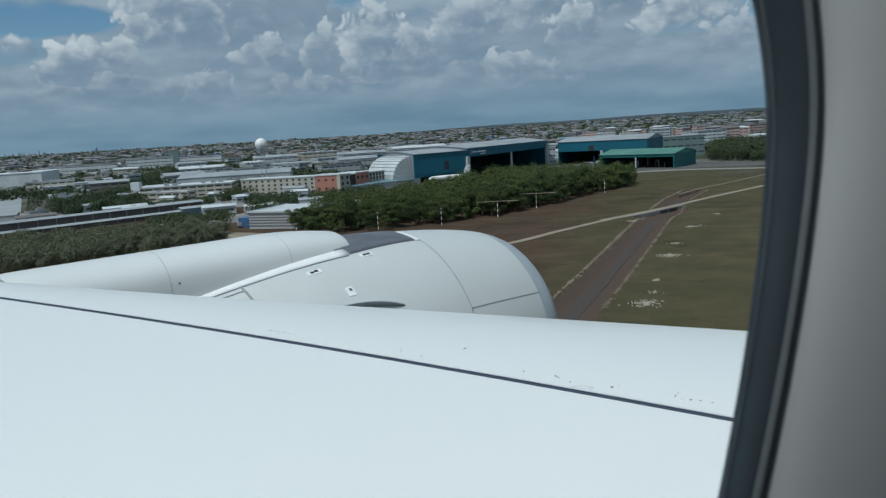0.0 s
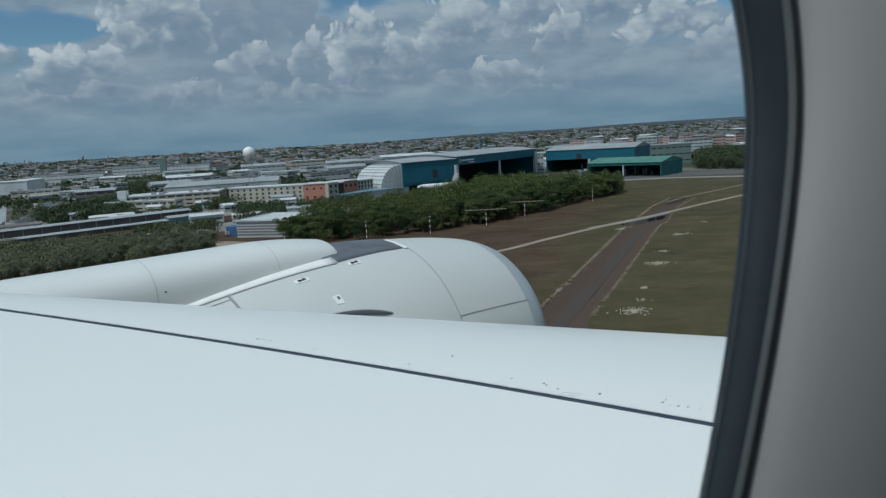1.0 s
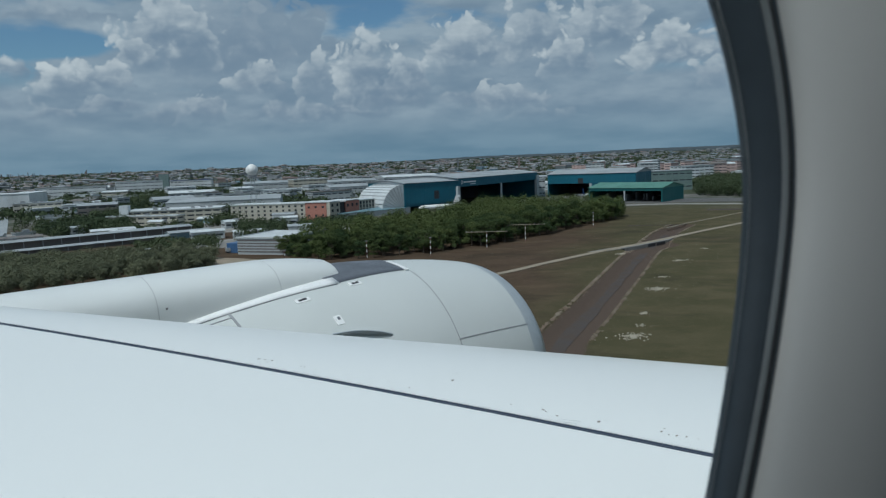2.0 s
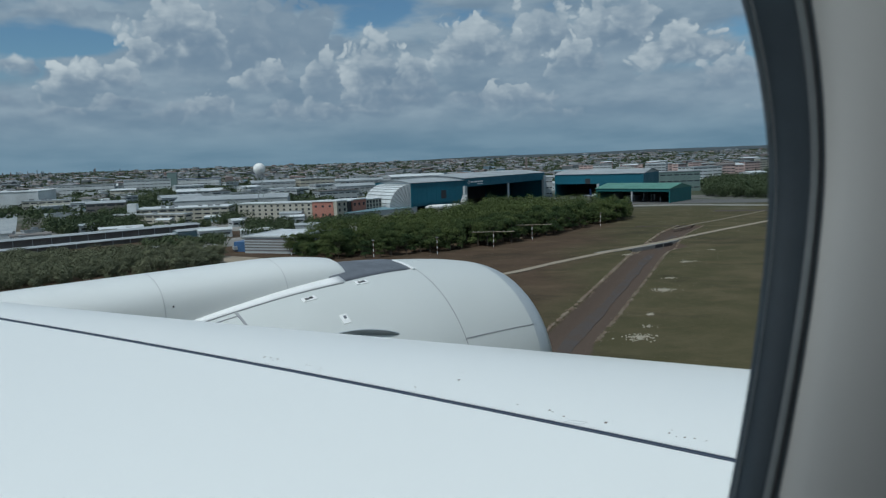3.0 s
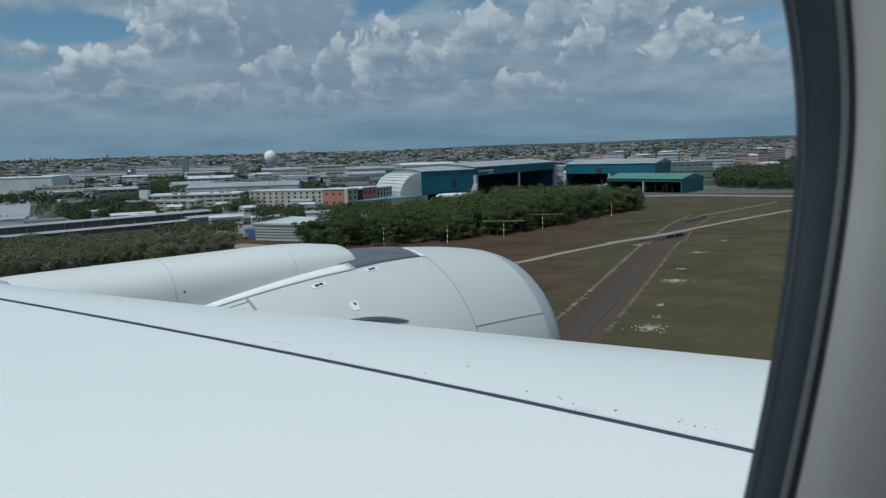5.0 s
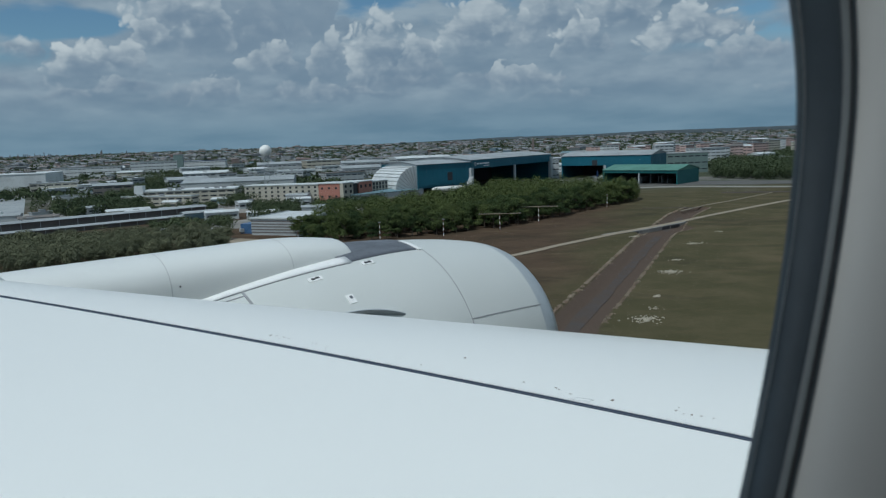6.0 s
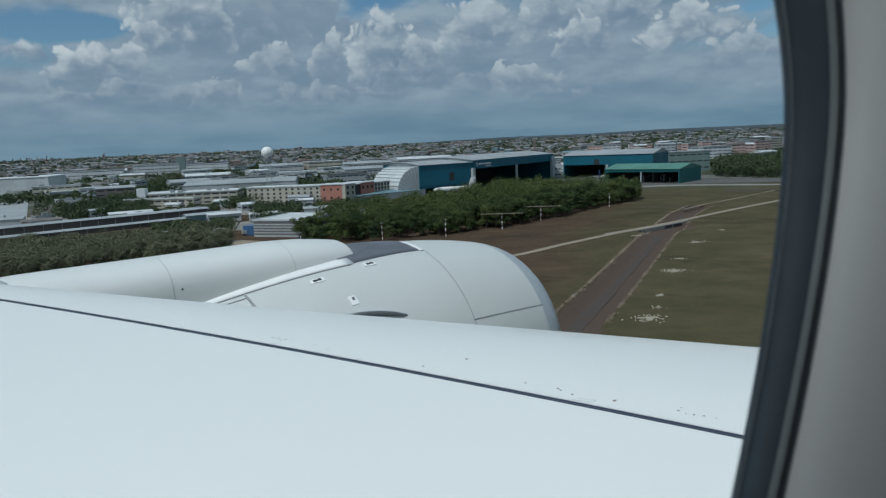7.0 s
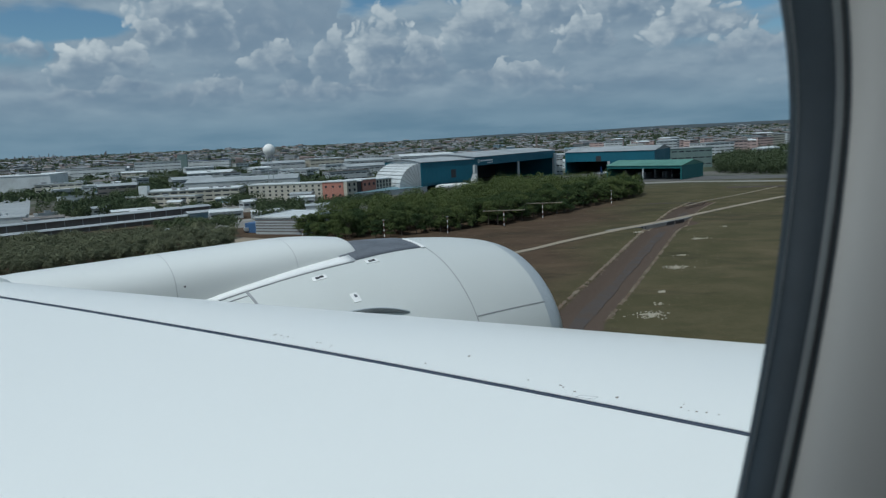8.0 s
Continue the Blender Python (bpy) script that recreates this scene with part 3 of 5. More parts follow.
    # hoisting marks
    for u, a, w, h in ((3.97, 25.2, 0.085, 2.2), (4.70, 22.3, 0.085, 2.2)):
        mark = part("service_mark", patch_on(u - w, u + w, a + h / 2, a - h / 2, 0.006, 4, 4), M_WHITE_MARK, engine, "white stencil mark with black symbol")
        part("symbol", patch_on(u - 0.045, u - 0.008, a + 0.55, a - 0.55, 0.009, 2, 2), M_BLACK_MARK_SHADE, mark)
        part("symbol", patch_on(u + 0.010, u + 0.050, a + 0.35, a - 0.75, 0.009, 2, 2), M_BLACK_MARK_SHADE, mark)
        part("symbol", patch_on(u - 0.01, u + 0.02, a + 0.2, a - 0.3, 0.009, 2, 2), M_BLACK_MARK_SHADE, mark)
    mark = part("service_mark", patch_on(4.13, 4.22, 40.6, 36.6, 0.006, 4, 4), M_WHITE_MARK, engine, "white stencil arrow mark")
    part("symbol", patch_on(4.17, 4.2, 38.6, 37.3, 0.009, 2, 2), M_GRILLE, mark)
    # strake on the flank
    bm = bmesh.new()
    top, low = [], []
    for i in range(17):
        k = i / 16
        u = 4.02 + 0.66 * k
        a = 43.8 + 5.8 * k
        hgt = 0.06 * math.sin(math.pi * k) ** 0.8
        p = nac(u, a)
        n = (p - Vector((u, NAC_V, NAC_W))).normalized()
        q = p + n * (hgt + 0.005)
        top.append([p - Vector((0, 0, 0.02)), q])
        low.append([p + Vector((0, 0, 0.02)), q + Vector((0, 0, 0.012))])
    skin(bm, [[a[0], a[1], b[1], b[0]] for a, b in zip(top, low)], True)
    part("strake", bm, M_STRAKE, engine, "dark grey curved strake", True)
    bm = bmesh.new()
    tube(bm, (2.644, NAC_V - 0.444, -1.313), (2.644, NAC_V - 0.468, -1.313), 0.010, 0.010, 12)
    part("drain_hole", bm, M_BLACK_MARK_SHADE, engine)
    bm = bmesh.new()
    bmesh.ops.create_uvsphere(bm, u_segments=20, v_segments=10, radius=1.0, matrix=Matrix.Translation((0.92, 6.4, -1.0)) @ Matrix.Diagonal((0.22, 0.14, 0.11, 1)))
    part("slat_fairing", bm, M_NACELLE, engine, "small rounded grey fairing", True)


build_engine()

# ---- the cabin and its window: same axes as the aircraft ----
WIN_U, WIN_W = 0.14, -0.03


def front_u(w):
    """The window's forward side at height w."""
    d = w + 0.0069
    return 0.3258 - (0.0413 * (d / 0.1) ** 1.9457 if d > 0 else 0.0267 * (-d / 0.1) ** 1.5384)


def window_outline(n=128):
    """Even points round the clear opening, from the forward side upwards."""
    ring = [Vector((front_u(w), w)) for w in [-0.17 + 0.29 * i / 40 for i in range(41)]]
    ring += [Vector(p) for p in ((0.222, 0.146), (0.155, 0.160), (0.08, 0.150), (0.02, 0.115), (-0.018, 0.05), (-0.030, -0.03), (-0.026, -0.11), (-0.002, -0.18),
                                 (0.05, -0.235), (0.12, -0.258), (0.185, -0.245), (0.234, -0.212))]
    line = smooth_line(ring + ring[:1], 6)
    at = [0.0]
    for a, b in zip(line, line[1:]):
        at.append(at[-1] + (b - a).length)
    xs, ys = [p.x for p in line], [p.y for p in line]
    begin = at[[i for i, p in enumerate(line) if p.y > WIN_W][0]]
    out = []
    for i in range(n):
        d = (begin + at[-1] * i / n) % at[-1]
        out.append((float(np.interp(d, at, xs)), float(np.interp(d, at, ys))))
    return out


OUTLINE = window_outline()


def oval(v, grow):
    """The outline at depth v, set out by grow; the pane side leans a little forward below."""
    out, n = [], len(OUTLINE)
    lean = -0.074 * max(0.0, min(1.0, (v - 0.1265) / 0.0133))
    for i, (u, w) in enumerate(OUTLINE):
        (a, b), (c, d) = OUTLINE[i - 2], OUTLINE[(i + 2) % n]
        t = Vector((c - a, d - b)).normalized()
        out.append((u + grow * t.y + (lean * (w + 0.0069) if u > 0.2 else 0.0), v, w - grow * t.x))
    return out


def build_cabin():
    wall = thing("wall_window_side", "pale grey plastic cabin wall panel with an oval window", "cabin wall", CRAFT, kind="structure")
    def border(v):
        out = []
        for u, w in OUTLINE:
            c, s = u - WIN_U, w - WIN_W
            k = min(2.2 / abs(c) if abs(c) > 1e-6 else 1e9, (1.0 if s > 0 else 1.27) / abs(s) if abs(s) > 1e-6 else 1e9)
            out.append((WIN_U + k * c, v, WIN_W + k * s))
        return out
    bm = bmesh.new()
    skin(bm, [oval(0.1258, 0.0226), oval(0.1215, 0.0240), oval(0.116, 0.030), oval(0.110, 0.042), oval(0.104, 0.060), oval(0.098, 0.085), oval(0.0935, 0.12), border(0.088), border(0.150), oval(0.150, 0.06), oval(0.1415, 0.0225), oval(0.1258, 0.0226)], True)
    part("wall_panel", bm, M_CABIN, wall, "pale grey moulded cabin panel", True)
    win = thing("window_1", "oval airliner window with dark seals and grey rim", "window", CRAFT, kind="structure")
    bm = bmesh.new()
    skin(bm, [oval(0.1405, 0.001), oval(0.1398, 0.0), oval(0.134, 0.003), oval(0.1265, 0.0095), oval(0.1265, 0.022), oval(0.1405, 0.022), oval(0.1405, 0.001)], True)
    part("window_frame", bm, M_REVEAL, win, "dark blue-grey window reveal", True)
    bm = bmesh.new()
    skin(bm, [oval(0.1262, 0.0105), oval(0.1240, 0.0112), oval(0.1236, 0.0128), oval(0.1262, 0.0138), oval(0.1262, 0.0105)], True)
    part("window_rim", bm, M_RIM, win, "grey rubber rim", True)
    bm = bmesh.new()
    skin(bm, [oval(0.1255, 0.0139), oval(0.1246, 0.0145), oval(0.1246, 0.0206), oval(0.1256, 0.0216), oval(0.1264, 0.0139), oval(0.1255, 0.0139)], True)
    part("gasket", bm, M_GASKET, win, "black window gasket", True)
    # added ring: the pane edge's pale out-of-focus band built as a part
    bm = bmesh.new()
    skin(bm, [oval(0.1371, 0.0), oval(0.1368, 0.0002), oval(0.1367, 0.0006), oval(0.1368, 0.0010), oval(0.1371, 0.0012), oval(0.1371, 0.0)], True)
    part("pane_blur_ring", bm, M_RIM, win, "thin pale grey ring for the blurred edge of the pane", True)
    bm = bmesh.new()
    skin(bm, [oval(0.1248, 0.0188), oval(0.1240, 0.0191), oval(0.1238, 0.0206), oval(0.1248, 0.0214), oval(0.1248, 0.0188)], True)
    part("inner_rim", bm, M_REVEAL, win, "thin slate rim in the gasket", True)
    bm = bmesh.new()
    a, b = oval(0.1392, 0.0006), oval(0.1372, 0.0009)
    va, vb = skin(bm, [a, b], True)
    bm.faces.new(va)
    bm.faces.new(vb[::-1])
    pane = part("pane", bm, M_PANE, win, "clear acrylic window pane")
    pane.visible_shadow = False
    hull = thing("fuselage", "white painted airliner fuselage shell round the cabin", "fuselage", CRAFT, kind="structure")
    bm = bmesh.new()
    rows = []
    for u in (-2.03, 2.37):
        rows.append([(u, 0.088, 0.97), (u, -0.6, 1.3), (u, -2.6, 1.55), (u, -4.8, 1.3), (u, -5.45, 0.9)])
    skin(bm, rows)
    part("cabin_ceiling", bm, M_CABIN, hull)
    bm = bmesh.new()
    skin(bm, [[(u, 0.088, -1.30), (u, -5.45, -1.30)] for u in (-2.03, 2.37)])
    part("cabin_floor", bm, M_CARPET, hull, "dark blue carpet")
    for u, name in ((-2.03, "bulkhead"), (2.37, "bulkhead")):
        bm = bmesh.new()
        skin(bm, [[(u, 0.088, -1.30), (u, -5.45, -1.30)], [(u, 0.088, 0.97), (u, -5.45, 0.9)], [(u, -0.6, 1.3), (u, -4.8, 1.3)], [(u, -2.55, 1.55), (u, -2.65, 1.55)]])
        part(name, bm, M_CABIN, hull)
    # far side with three windows
    bm = bmesh.new()
    edges = [-2.03, -1.45, -1.15, -0.05, 0.25, 1.35, 1.65, 2.37]
    for i in range(7):
        a, b = edges[i], edges[i + 1]
        if i % 2:
            box(bm, a, b, -5.6, -5.45, -1.315, -0.2)
            box(bm, a, b, -5.6, -5.45, 0.25, 0.9)
        else:
            box(bm, a, b, -5.6, -5.45, -1.315, 0.9)
    part("far_wall", bm, M_CABIN, hull)
    bm = bmesh.new()
    top = [(0.156, 0.16), (0.156, 1.05), (0.10, 1.25), (-0.20, 1.60)] + [(-2.6 + 3.02 * math.sin(radians(a)), -0.5 + 3.02 * math.cos(radians(a))) for a in [40 - 5 * k for k in range(22)]]
    skin(bm, [[(u, v, w) for v, w in top] for u in (-24.0, -8.0, 0.0, 8.0, 20.0)])
    low = [(0.156, -0.30), (0.156, -1.45), (0.02, -2.0), (-0.5, -2.7), (-1.5, -3.25), (-2.6, -3.45)]
    skin(bm, [[(u, v, w) for v, w in low] for u in (-24.0, -8.0, 0.0, 8.0, 20.0)])
    for a, b in ((-24.0, -0.12), (0.40, 20.0)):
        skin(bm, [[(u, 0.156, w) for w in (-0.30, -0.07, 0.16)] for u in (a, b)])
    part("outer_skin", bm, M_PAINT, hull, "white outer skin", True)
    for u in (-1.3, 0.1, 1.5):
        lamp = new("window_daylight", bpy.data.lights.new("window_daylight", "AREA"))
        lamp.data.shape, lamp.data.size, lamp.data.size_y, lamp.data.energy, lamp.data.color = "RECTANGLE", 0.29, 0.44, CABIN_LIGHT, (0.86, 0.94, 1.0)
        lamp.matrix_world = CRAFT @ look((u, -5.44, 0.025), (u, 0.0, 0.025))
    # added fill lamp with no fitting: brightens the upper wall panel
    wall_fill = new("wall_fill_light", bpy.data.lights.new("wall_fill_light", "AREA"))
    wall_fill.data.shape, wall_fill.data.size, wall_fill.data.size_y, wall_fill.data.energy, wall_fill.data.color = "RECTANGLE", 0.4, 0.05, 1.28, (1.0, 0.985, 0.93)
    wall_fill.matrix_world = CRAFT @ look((0.08, -0.06, 0.33), (0.38, 0.1, 0.0))


CABIN_LIGHT = 2.2
build_cabin()

# ---- the ground: one sheet to the horizon, with the drainage ditch cut into it ----
DITCH = [Vector((20.0, 150.0)), Vector((41.0, 220.0)), Vector((66.0, 276.0)), Vector((118.0, 396.0)), Vector((143.0, 448.0)), Vector((168.0, 500.0)), Vector((196.0, 546.0))]


def ditch_gap(x, y):
    """Distance from the ditch's middle, and how far along it."""
    best, p = 1e9, Vector((x, y))
    for a, b in zip(DITCH, DITCH[1:]):
        d = b - a
        t = max(0.0, min(1.0, (p - a).dot(d) / d.length_squared))
        best = min(best, (p - a - d * t).length)
    return best


def far_rise(y):
    """The plain climbs a little beyond the works."""
    return 45.0 * max(0.0, min(1.0, (y - 1900.0) / 2750.0)) ** 1.25


def ground_height(x, y):
    if y > 1900.0:
        return far_rise(y)
    g = ditch_gap(x, y) if -40 < x < 260 and 100 < y < 620 else 99.0
    z = -2.2 * max(0.0, min(1.0, (9.0 + 8.0 * math.exp(-((y - 430.0) / 13.0) ** 2) - g) / 4.5))
    if 100 < y < 640 and -120 < x < 420:
        z += 0.25 * noise.noise(Vector((x * 0.02, y * 0.02, 0.0)))
    return z


def build_ground():
    def marks(parts):
        out = []
        for a, b, step in parts:
            out += list(np.arange(a, b, step))
        return out + [parts[-1][1]]
    xs = marks([(-4900, -900, 500), (-900, -100, 40), (-100, 0, 10), (0, 230, 2.5), (230, 500, 30), (500, 1000, 100), (1000, 4900, 650)])
    ys = marks([(-1500, 0, 300), (0, 150, 25), (150, 570, 2.5), (570, 1000, 20), (1000, 1900, 100), (1900, 4950, 122)])
    bm = bmesh.new()
    skin(bm, [[(x, y, ground_height(x, y)) for x in xs] for y in ys])
    bmesh.ops.reverse_faces(bm, faces=bm.faces)
    ob = new("ground", mesh_of("ground", bm, M_FIELD, True))
    tagged(ob, "dry brown and olive airfield grass with a ditch", "ground", kind="structure")


build_ground()


def ground_strip(name, label, points, width, z0, z1, mat, category):
    ob = new(name, mesh_of(name, strip(points, width, z0, z1), mat))
    return tagged(ob, label, category, kind="structure")


track = smooth_line([(-136.0, 223.5), (-58.0, 277.0), (31.0, 346.0), (64.0, 379.0), (103.0, 416.0), (147.0, 454.0), (205.5, 509.0), (293.0, 585.0), (392.0, 658.0), (515.0, 748.0)])
ground_strip("track_road", "pale gravel perimeter track across the dry grass", track, 4.6, -0.3, 0.34, M_TRACK, "track")
ground_strip("taxiway_road", "pale concrete taxiway in front of the hangars", smooth_line([(150.0, 812.0), (200.0, 770.0), (262.0, 757.0), (340.0, 712.0), (440.0, 690.0), (640.0, 680.0)]), 14.0, -0.2, 0.30, M_CONCRETE, "taxiway")
ground_strip("apron_pavement", "worn grey asphalt apron before the hangars", [(90.0, 870.0), (180.0, 862.0), (300.0, 800.0), (420.0, 752.0), (620.0, 745.0)], [80.0, 110.0, 62.0, 44.0, 40.0], -0.2, 0.24, M_ASPHALT, "apron")
ground_strip("ditch_water_bed", "dark wet mud along the bottom of the ditch", [tuple(p) for p in smooth_line([(16.0, 152.0), (41.0, 220.0), (66.0, 276.0), (92.0, 336.0), (118.0, 396.0), (143.0, 448.0), (168.0, 500.0)], 6)], [3.2 + 2.8 * abs(noise.noise(Vector((0.7 * i, 1.5, 0.0)))) + 1.2 * (i < 12) for i in range(37)], -2.3, -2.06, M_MUD, "ditch")
ground_strip("service_road", "narrow pale path beside the ditch", smooth_line([(176.0, 524.0), (204.0, 556.0), (236.0, 586.0), (300.0, 650.0)]), 1.5, -0.3, 0.30, M_TRACK, "path")
ground_strip("yard_pavement", "bare trampled yard beside the wood", [(-170.0, 470.0), (-118.0, 440.0), (-70.0, 405.0)], 22.0, -0.3, 0.28, M_TRACK, "yard")
ground_strip("street_road", "grey street between the factories", [(-420.0, 660.0), (-330.0, 705.0), (-200.0, 735.0), (-60.0, 760.0)], 11.0, -0.2, 0.25, M_ASPHALT, "street")
ground_strip("store_yard_pavement", "grey concrete yard behind the storehouse", [(-190.0, 520.0), (-120.0, 560.0), (-70.0, 620.0), (-60.0, 690.0)], [40.0, 70.0, 80.0, 60.0], -0.2, 0.2, M_CONCRETE, "yard")
ground_strip("depot_pavement", "pale concrete yard of the depots", [(-420.0, 640.0), (-250.0, 690.0), (-110.0, 715.0)], 130.0, -0.2, 0.2, M_CONCRETE, "yard")
culvert = new("culvert_bridge", mesh_of("culvert_bridge", strip([(95.0, 411.0), (127.0, 435.0), (156.0, 461.0)], 6.2, -1.9, 0.30), M_CONCRETE))
tagged(culvert, "concrete culvert carrying the track over the ditch", "culvert", kind="structure")
ground_strip("drain_pit_bed", "dark open drain pit beside the taxiway", [(262.0, 668.0), (290.0, 660.0), (318.0, 650.0)], 12.0, -0.3, 0.27, M_MUD, "drain")
# flat mud-coloured strip laid on the grass as a ditch's shadow line
ground_strip("drain_slot_shade", "flat dark strip for a ditch's shadow line in the grass", [(156.0, 553.0), (172.0, 549.0), (192.0, 543.0)], 3.0, -0.3, 0.3, M_MUD, "drain")

# black boxes on the solid side paint in the shade under the deck
for k in range(5):
    ob = part("culvert_shade", boxed(-4.3, 4.3, -0.3, 0.3, -2.1, -0.08), M_BLACK_MARK_SHADE, culvert, "black box for the shade under the culvert deck")
    ob.matrix_basis = Matrix.Translation((114.0 + 8.3 * k, 421.4 + 6.75 * k, 0.0)) @ pose(0, 0, 0, 0, 0, 39.0)

# rubble along both edges of the ditch
def ditch_edges():
    rng = random.Random(11)
    for side in (-1, 1):
        bank = thing("rubble_bank", "broken pale stones along the ditch edge", "stones", kind="stuff")
        bm = bmesh.new()
        for a, b in zip(DITCH[1:], DITCH[2:]):
            d = b - a
            nrm = Vector((-d.y, d.x)).normalized() * side
            n = int(d.length / 0.13)
            for i in range(n):
                if noise.noise(Vector((a.x + i * 0.02, a.y * 0.1 + i * 0.045, side * 3.0))) < -0.24:
                    continue
                p = a + d * (i + rng.random()) / n + nrm * (9.2 + rng.gauss(0, 0.42))
                r = rng.uniform(0.07, 0.26)
                m = Matrix.Translation((p.x, p.y, ground_height(p.x, p.y) + r * 0.15)) @ Euler((rng.uniform(0, 3), rng.uniform(0, 3), rng.uniform(0, 3))).to_matrix().to_4x4()
                box(bm, -r, r * rng.uniform(0.6, 1.2), -r, r * 0.8, -r * 0.6, r * 0.6, m)
        part("rubble", bm, M_STONE, bank)


ditch_edges()


def stone_patch(x, y, r, n, seed):
    rng = random.Random(seed)
    bm = bmesh.new()
    for _ in range(n):
        a, d = rng.uniform(0, 6.28), abs(rng.gauss(0, r * 0.95))
        s = rng.uniform(0.10, 0.32)
        px, py = x + d * math.cos(a), y + d * math.sin(a) * 0.8
        m = Matrix.Translation((px, py, ground_height(px, py) + 0.08)) @ pose(0, 0, 0, rng.uniform(-20, 20), rng.uniform(-20, 20), rng.uniform(0, 180))
        box(bm, -s, s, -s * 0.7, s * 0.8, -0.2, 0.16, m)
    ob = new("stone_heap", mesh_of("stone_heap", bm, M_PALE_STONE))
    tagged(ob, "scatter of pale broken stones on dry grass", "stones", "pale stone heaps on the field", "stuff")


for k, (x, y, r, n) in enumerate(((63.0, 219.0, 3.2, 150), (76.0, 250.0, 1.4, 30), (95.0, 294.0, 3.4, 130), (106.0, 322.0, 1.6, 35), (131.0, 368.0, 2.6, 60), (109.0, 401.0, 2.2, 60), (70.0, 232.0, 1.2, 16), (160.0, 410.0, 1.5, 20), (60.0, 505.0, 1.6, 20))):
    stone_patch(x, y, r, n, 30 + k)


# ---- trees ----
def leaf_quads(bm, centre, radii, count, size, rng, dark=0.0):
    for _ in range(count):
        d = Vector((rng.gauss(0, 1), rng.gauss(0, 1), rng.gauss(0, 1))).normalized()
        if d.z < -0.35:
            d.z *= -0.6
        k = rng.uniform(0.72, 1.05)
        p = Vector((centre[0] + d.x * radii[0] * k, centre[1] + d.y * radii[1] * k, centre[2] + d.z * radii[2] * k))
        s = size * rng.uniform(0.6, 1.35)
        t = (d + Vector((rng.gauss(0, 0.3), rng.gauss(0, 0.3), rng.gauss(0.12, 0.3)))).to_track_quat("Z", "Y").to_matrix()
        c = [bm.verts.new(p + t @ Vector(q) * s) for q in ((-0.6, -0.3, 0), (0.1, -0.62, 0.16), (0.62, 0.1, 0), (0.0, 0.55, 0.14))]
        bm.faces.new(c)


def crown(rng, height, spread, leaves, size):
    bm = bmesh.new()
    n = rng.randint(12, 16)
    for i in range(n):
        a, k = 2 * math.pi * i / n + rng.uniform(-0.4, 0.4), rng.uniform(0.15, 0.75)
        if i % 3 == 0:
            k *= 0.4
        c = (spread * k * math.cos(a), spread * k * math.sin(a), height * rng.uniform(0.20, 0.86) - 0.10 * height * k)
        r = spread * rng.uniform(0.30, 0.52)
        leaf_quads(bm, c, (r, r, r * rng.uniform(0.65, 0.9)), leaves // n, size, rng)
    return bm


def limbs(rng, height, spread):
    bm = bmesh.new()
    tube(bm, (0, 0, -0.3), (0.1, 0.05, height * 0.35), spread * 0.06, spread * 0.045, 8)
    for i in range(5):
        a = 2 * math.pi * i / 5 + rng.uniform(-0.3, 0.3)
        tube(bm, (0.1, 0.05, height * rng.uniform(0.25, 0.36)), (spread * 0.45 * math.cos(a), spread * 0.45 * math.sin(a), height * rng.uniform(0.55, 0.7)), spread * 0.035, spread * 0.012, 6)
    return bm


def tree_kinds(name, mat, count, height, spread, leaves, size, seed):
    out = []
    for k in range(count):
        rng = random.Random(seed + k)
        h, s = height * rng.uniform(0.9, 1.1), spread * rng.uniform(0.9, 1.12)
        out.append((mesh_of(name + "_crown", crown(rng, h, s, leaves, size), mat), mesh_of(name + "_trunk", limbs(rng, h, s), M_BARK)))
    return out


def plant(kinds, x, y, scale, turn, label, group):
    rng = random.Random(int(x * 13 + y * 7))
    c, t = kinds[rng.randrange(len(kinds))]
    tree = thing("tree", label, "tree", Matrix.Translation((x, y, ground_height(x, y))) @ pose(0, 0, 0, 0, 0, turn) @ Matrix.Diagonal((scale, scale, scale, 1)), group)
    again("crown", c, tree, Matrix.Identity(4))
    again("trunk", t, tree, Matrix.Identity(4))


WOOD = tree_kinds("wood_tree", M_LEAF, 7, 14.6, 6.4, 3000, 0.40, 100)
SCRUB = tree_kinds("scrub_tree", M_LEAF_DRY, 5, 9.0, 5.0, 2200, 0.34, 200)


def inside(p, poly):
    c = False
    for (x0, y0), (x1, y1) in zip(poly, poly[1:] + poly[:1]):
        if (y0 > p[1]) != (y1 > p[1]) and p[0] < (x1 - x0) * (p[1] - y0) / (y1 - y0) + x0:
            c = not c
    return c


def spread_points(poly, gap, seed):
    rng = random.Random(seed)
    xs, ys = [p[0] for p in poly], [p[1] for p in poly]
    out, y = [], min(ys)
    while y < max(ys):
        x = min(xs)
        while x < max(xs):
            p = (x + rng.uniform(-0.45, 0.45) * gap, y + rng.uniform(-0.45, 0.45) * gap)
            if inside(p, poly):
                out.append((*p, rng.uniform(0.62, 1.18), rng.uniform(0, 360)))
            x += gap
        y += gap * 0.9
    return out


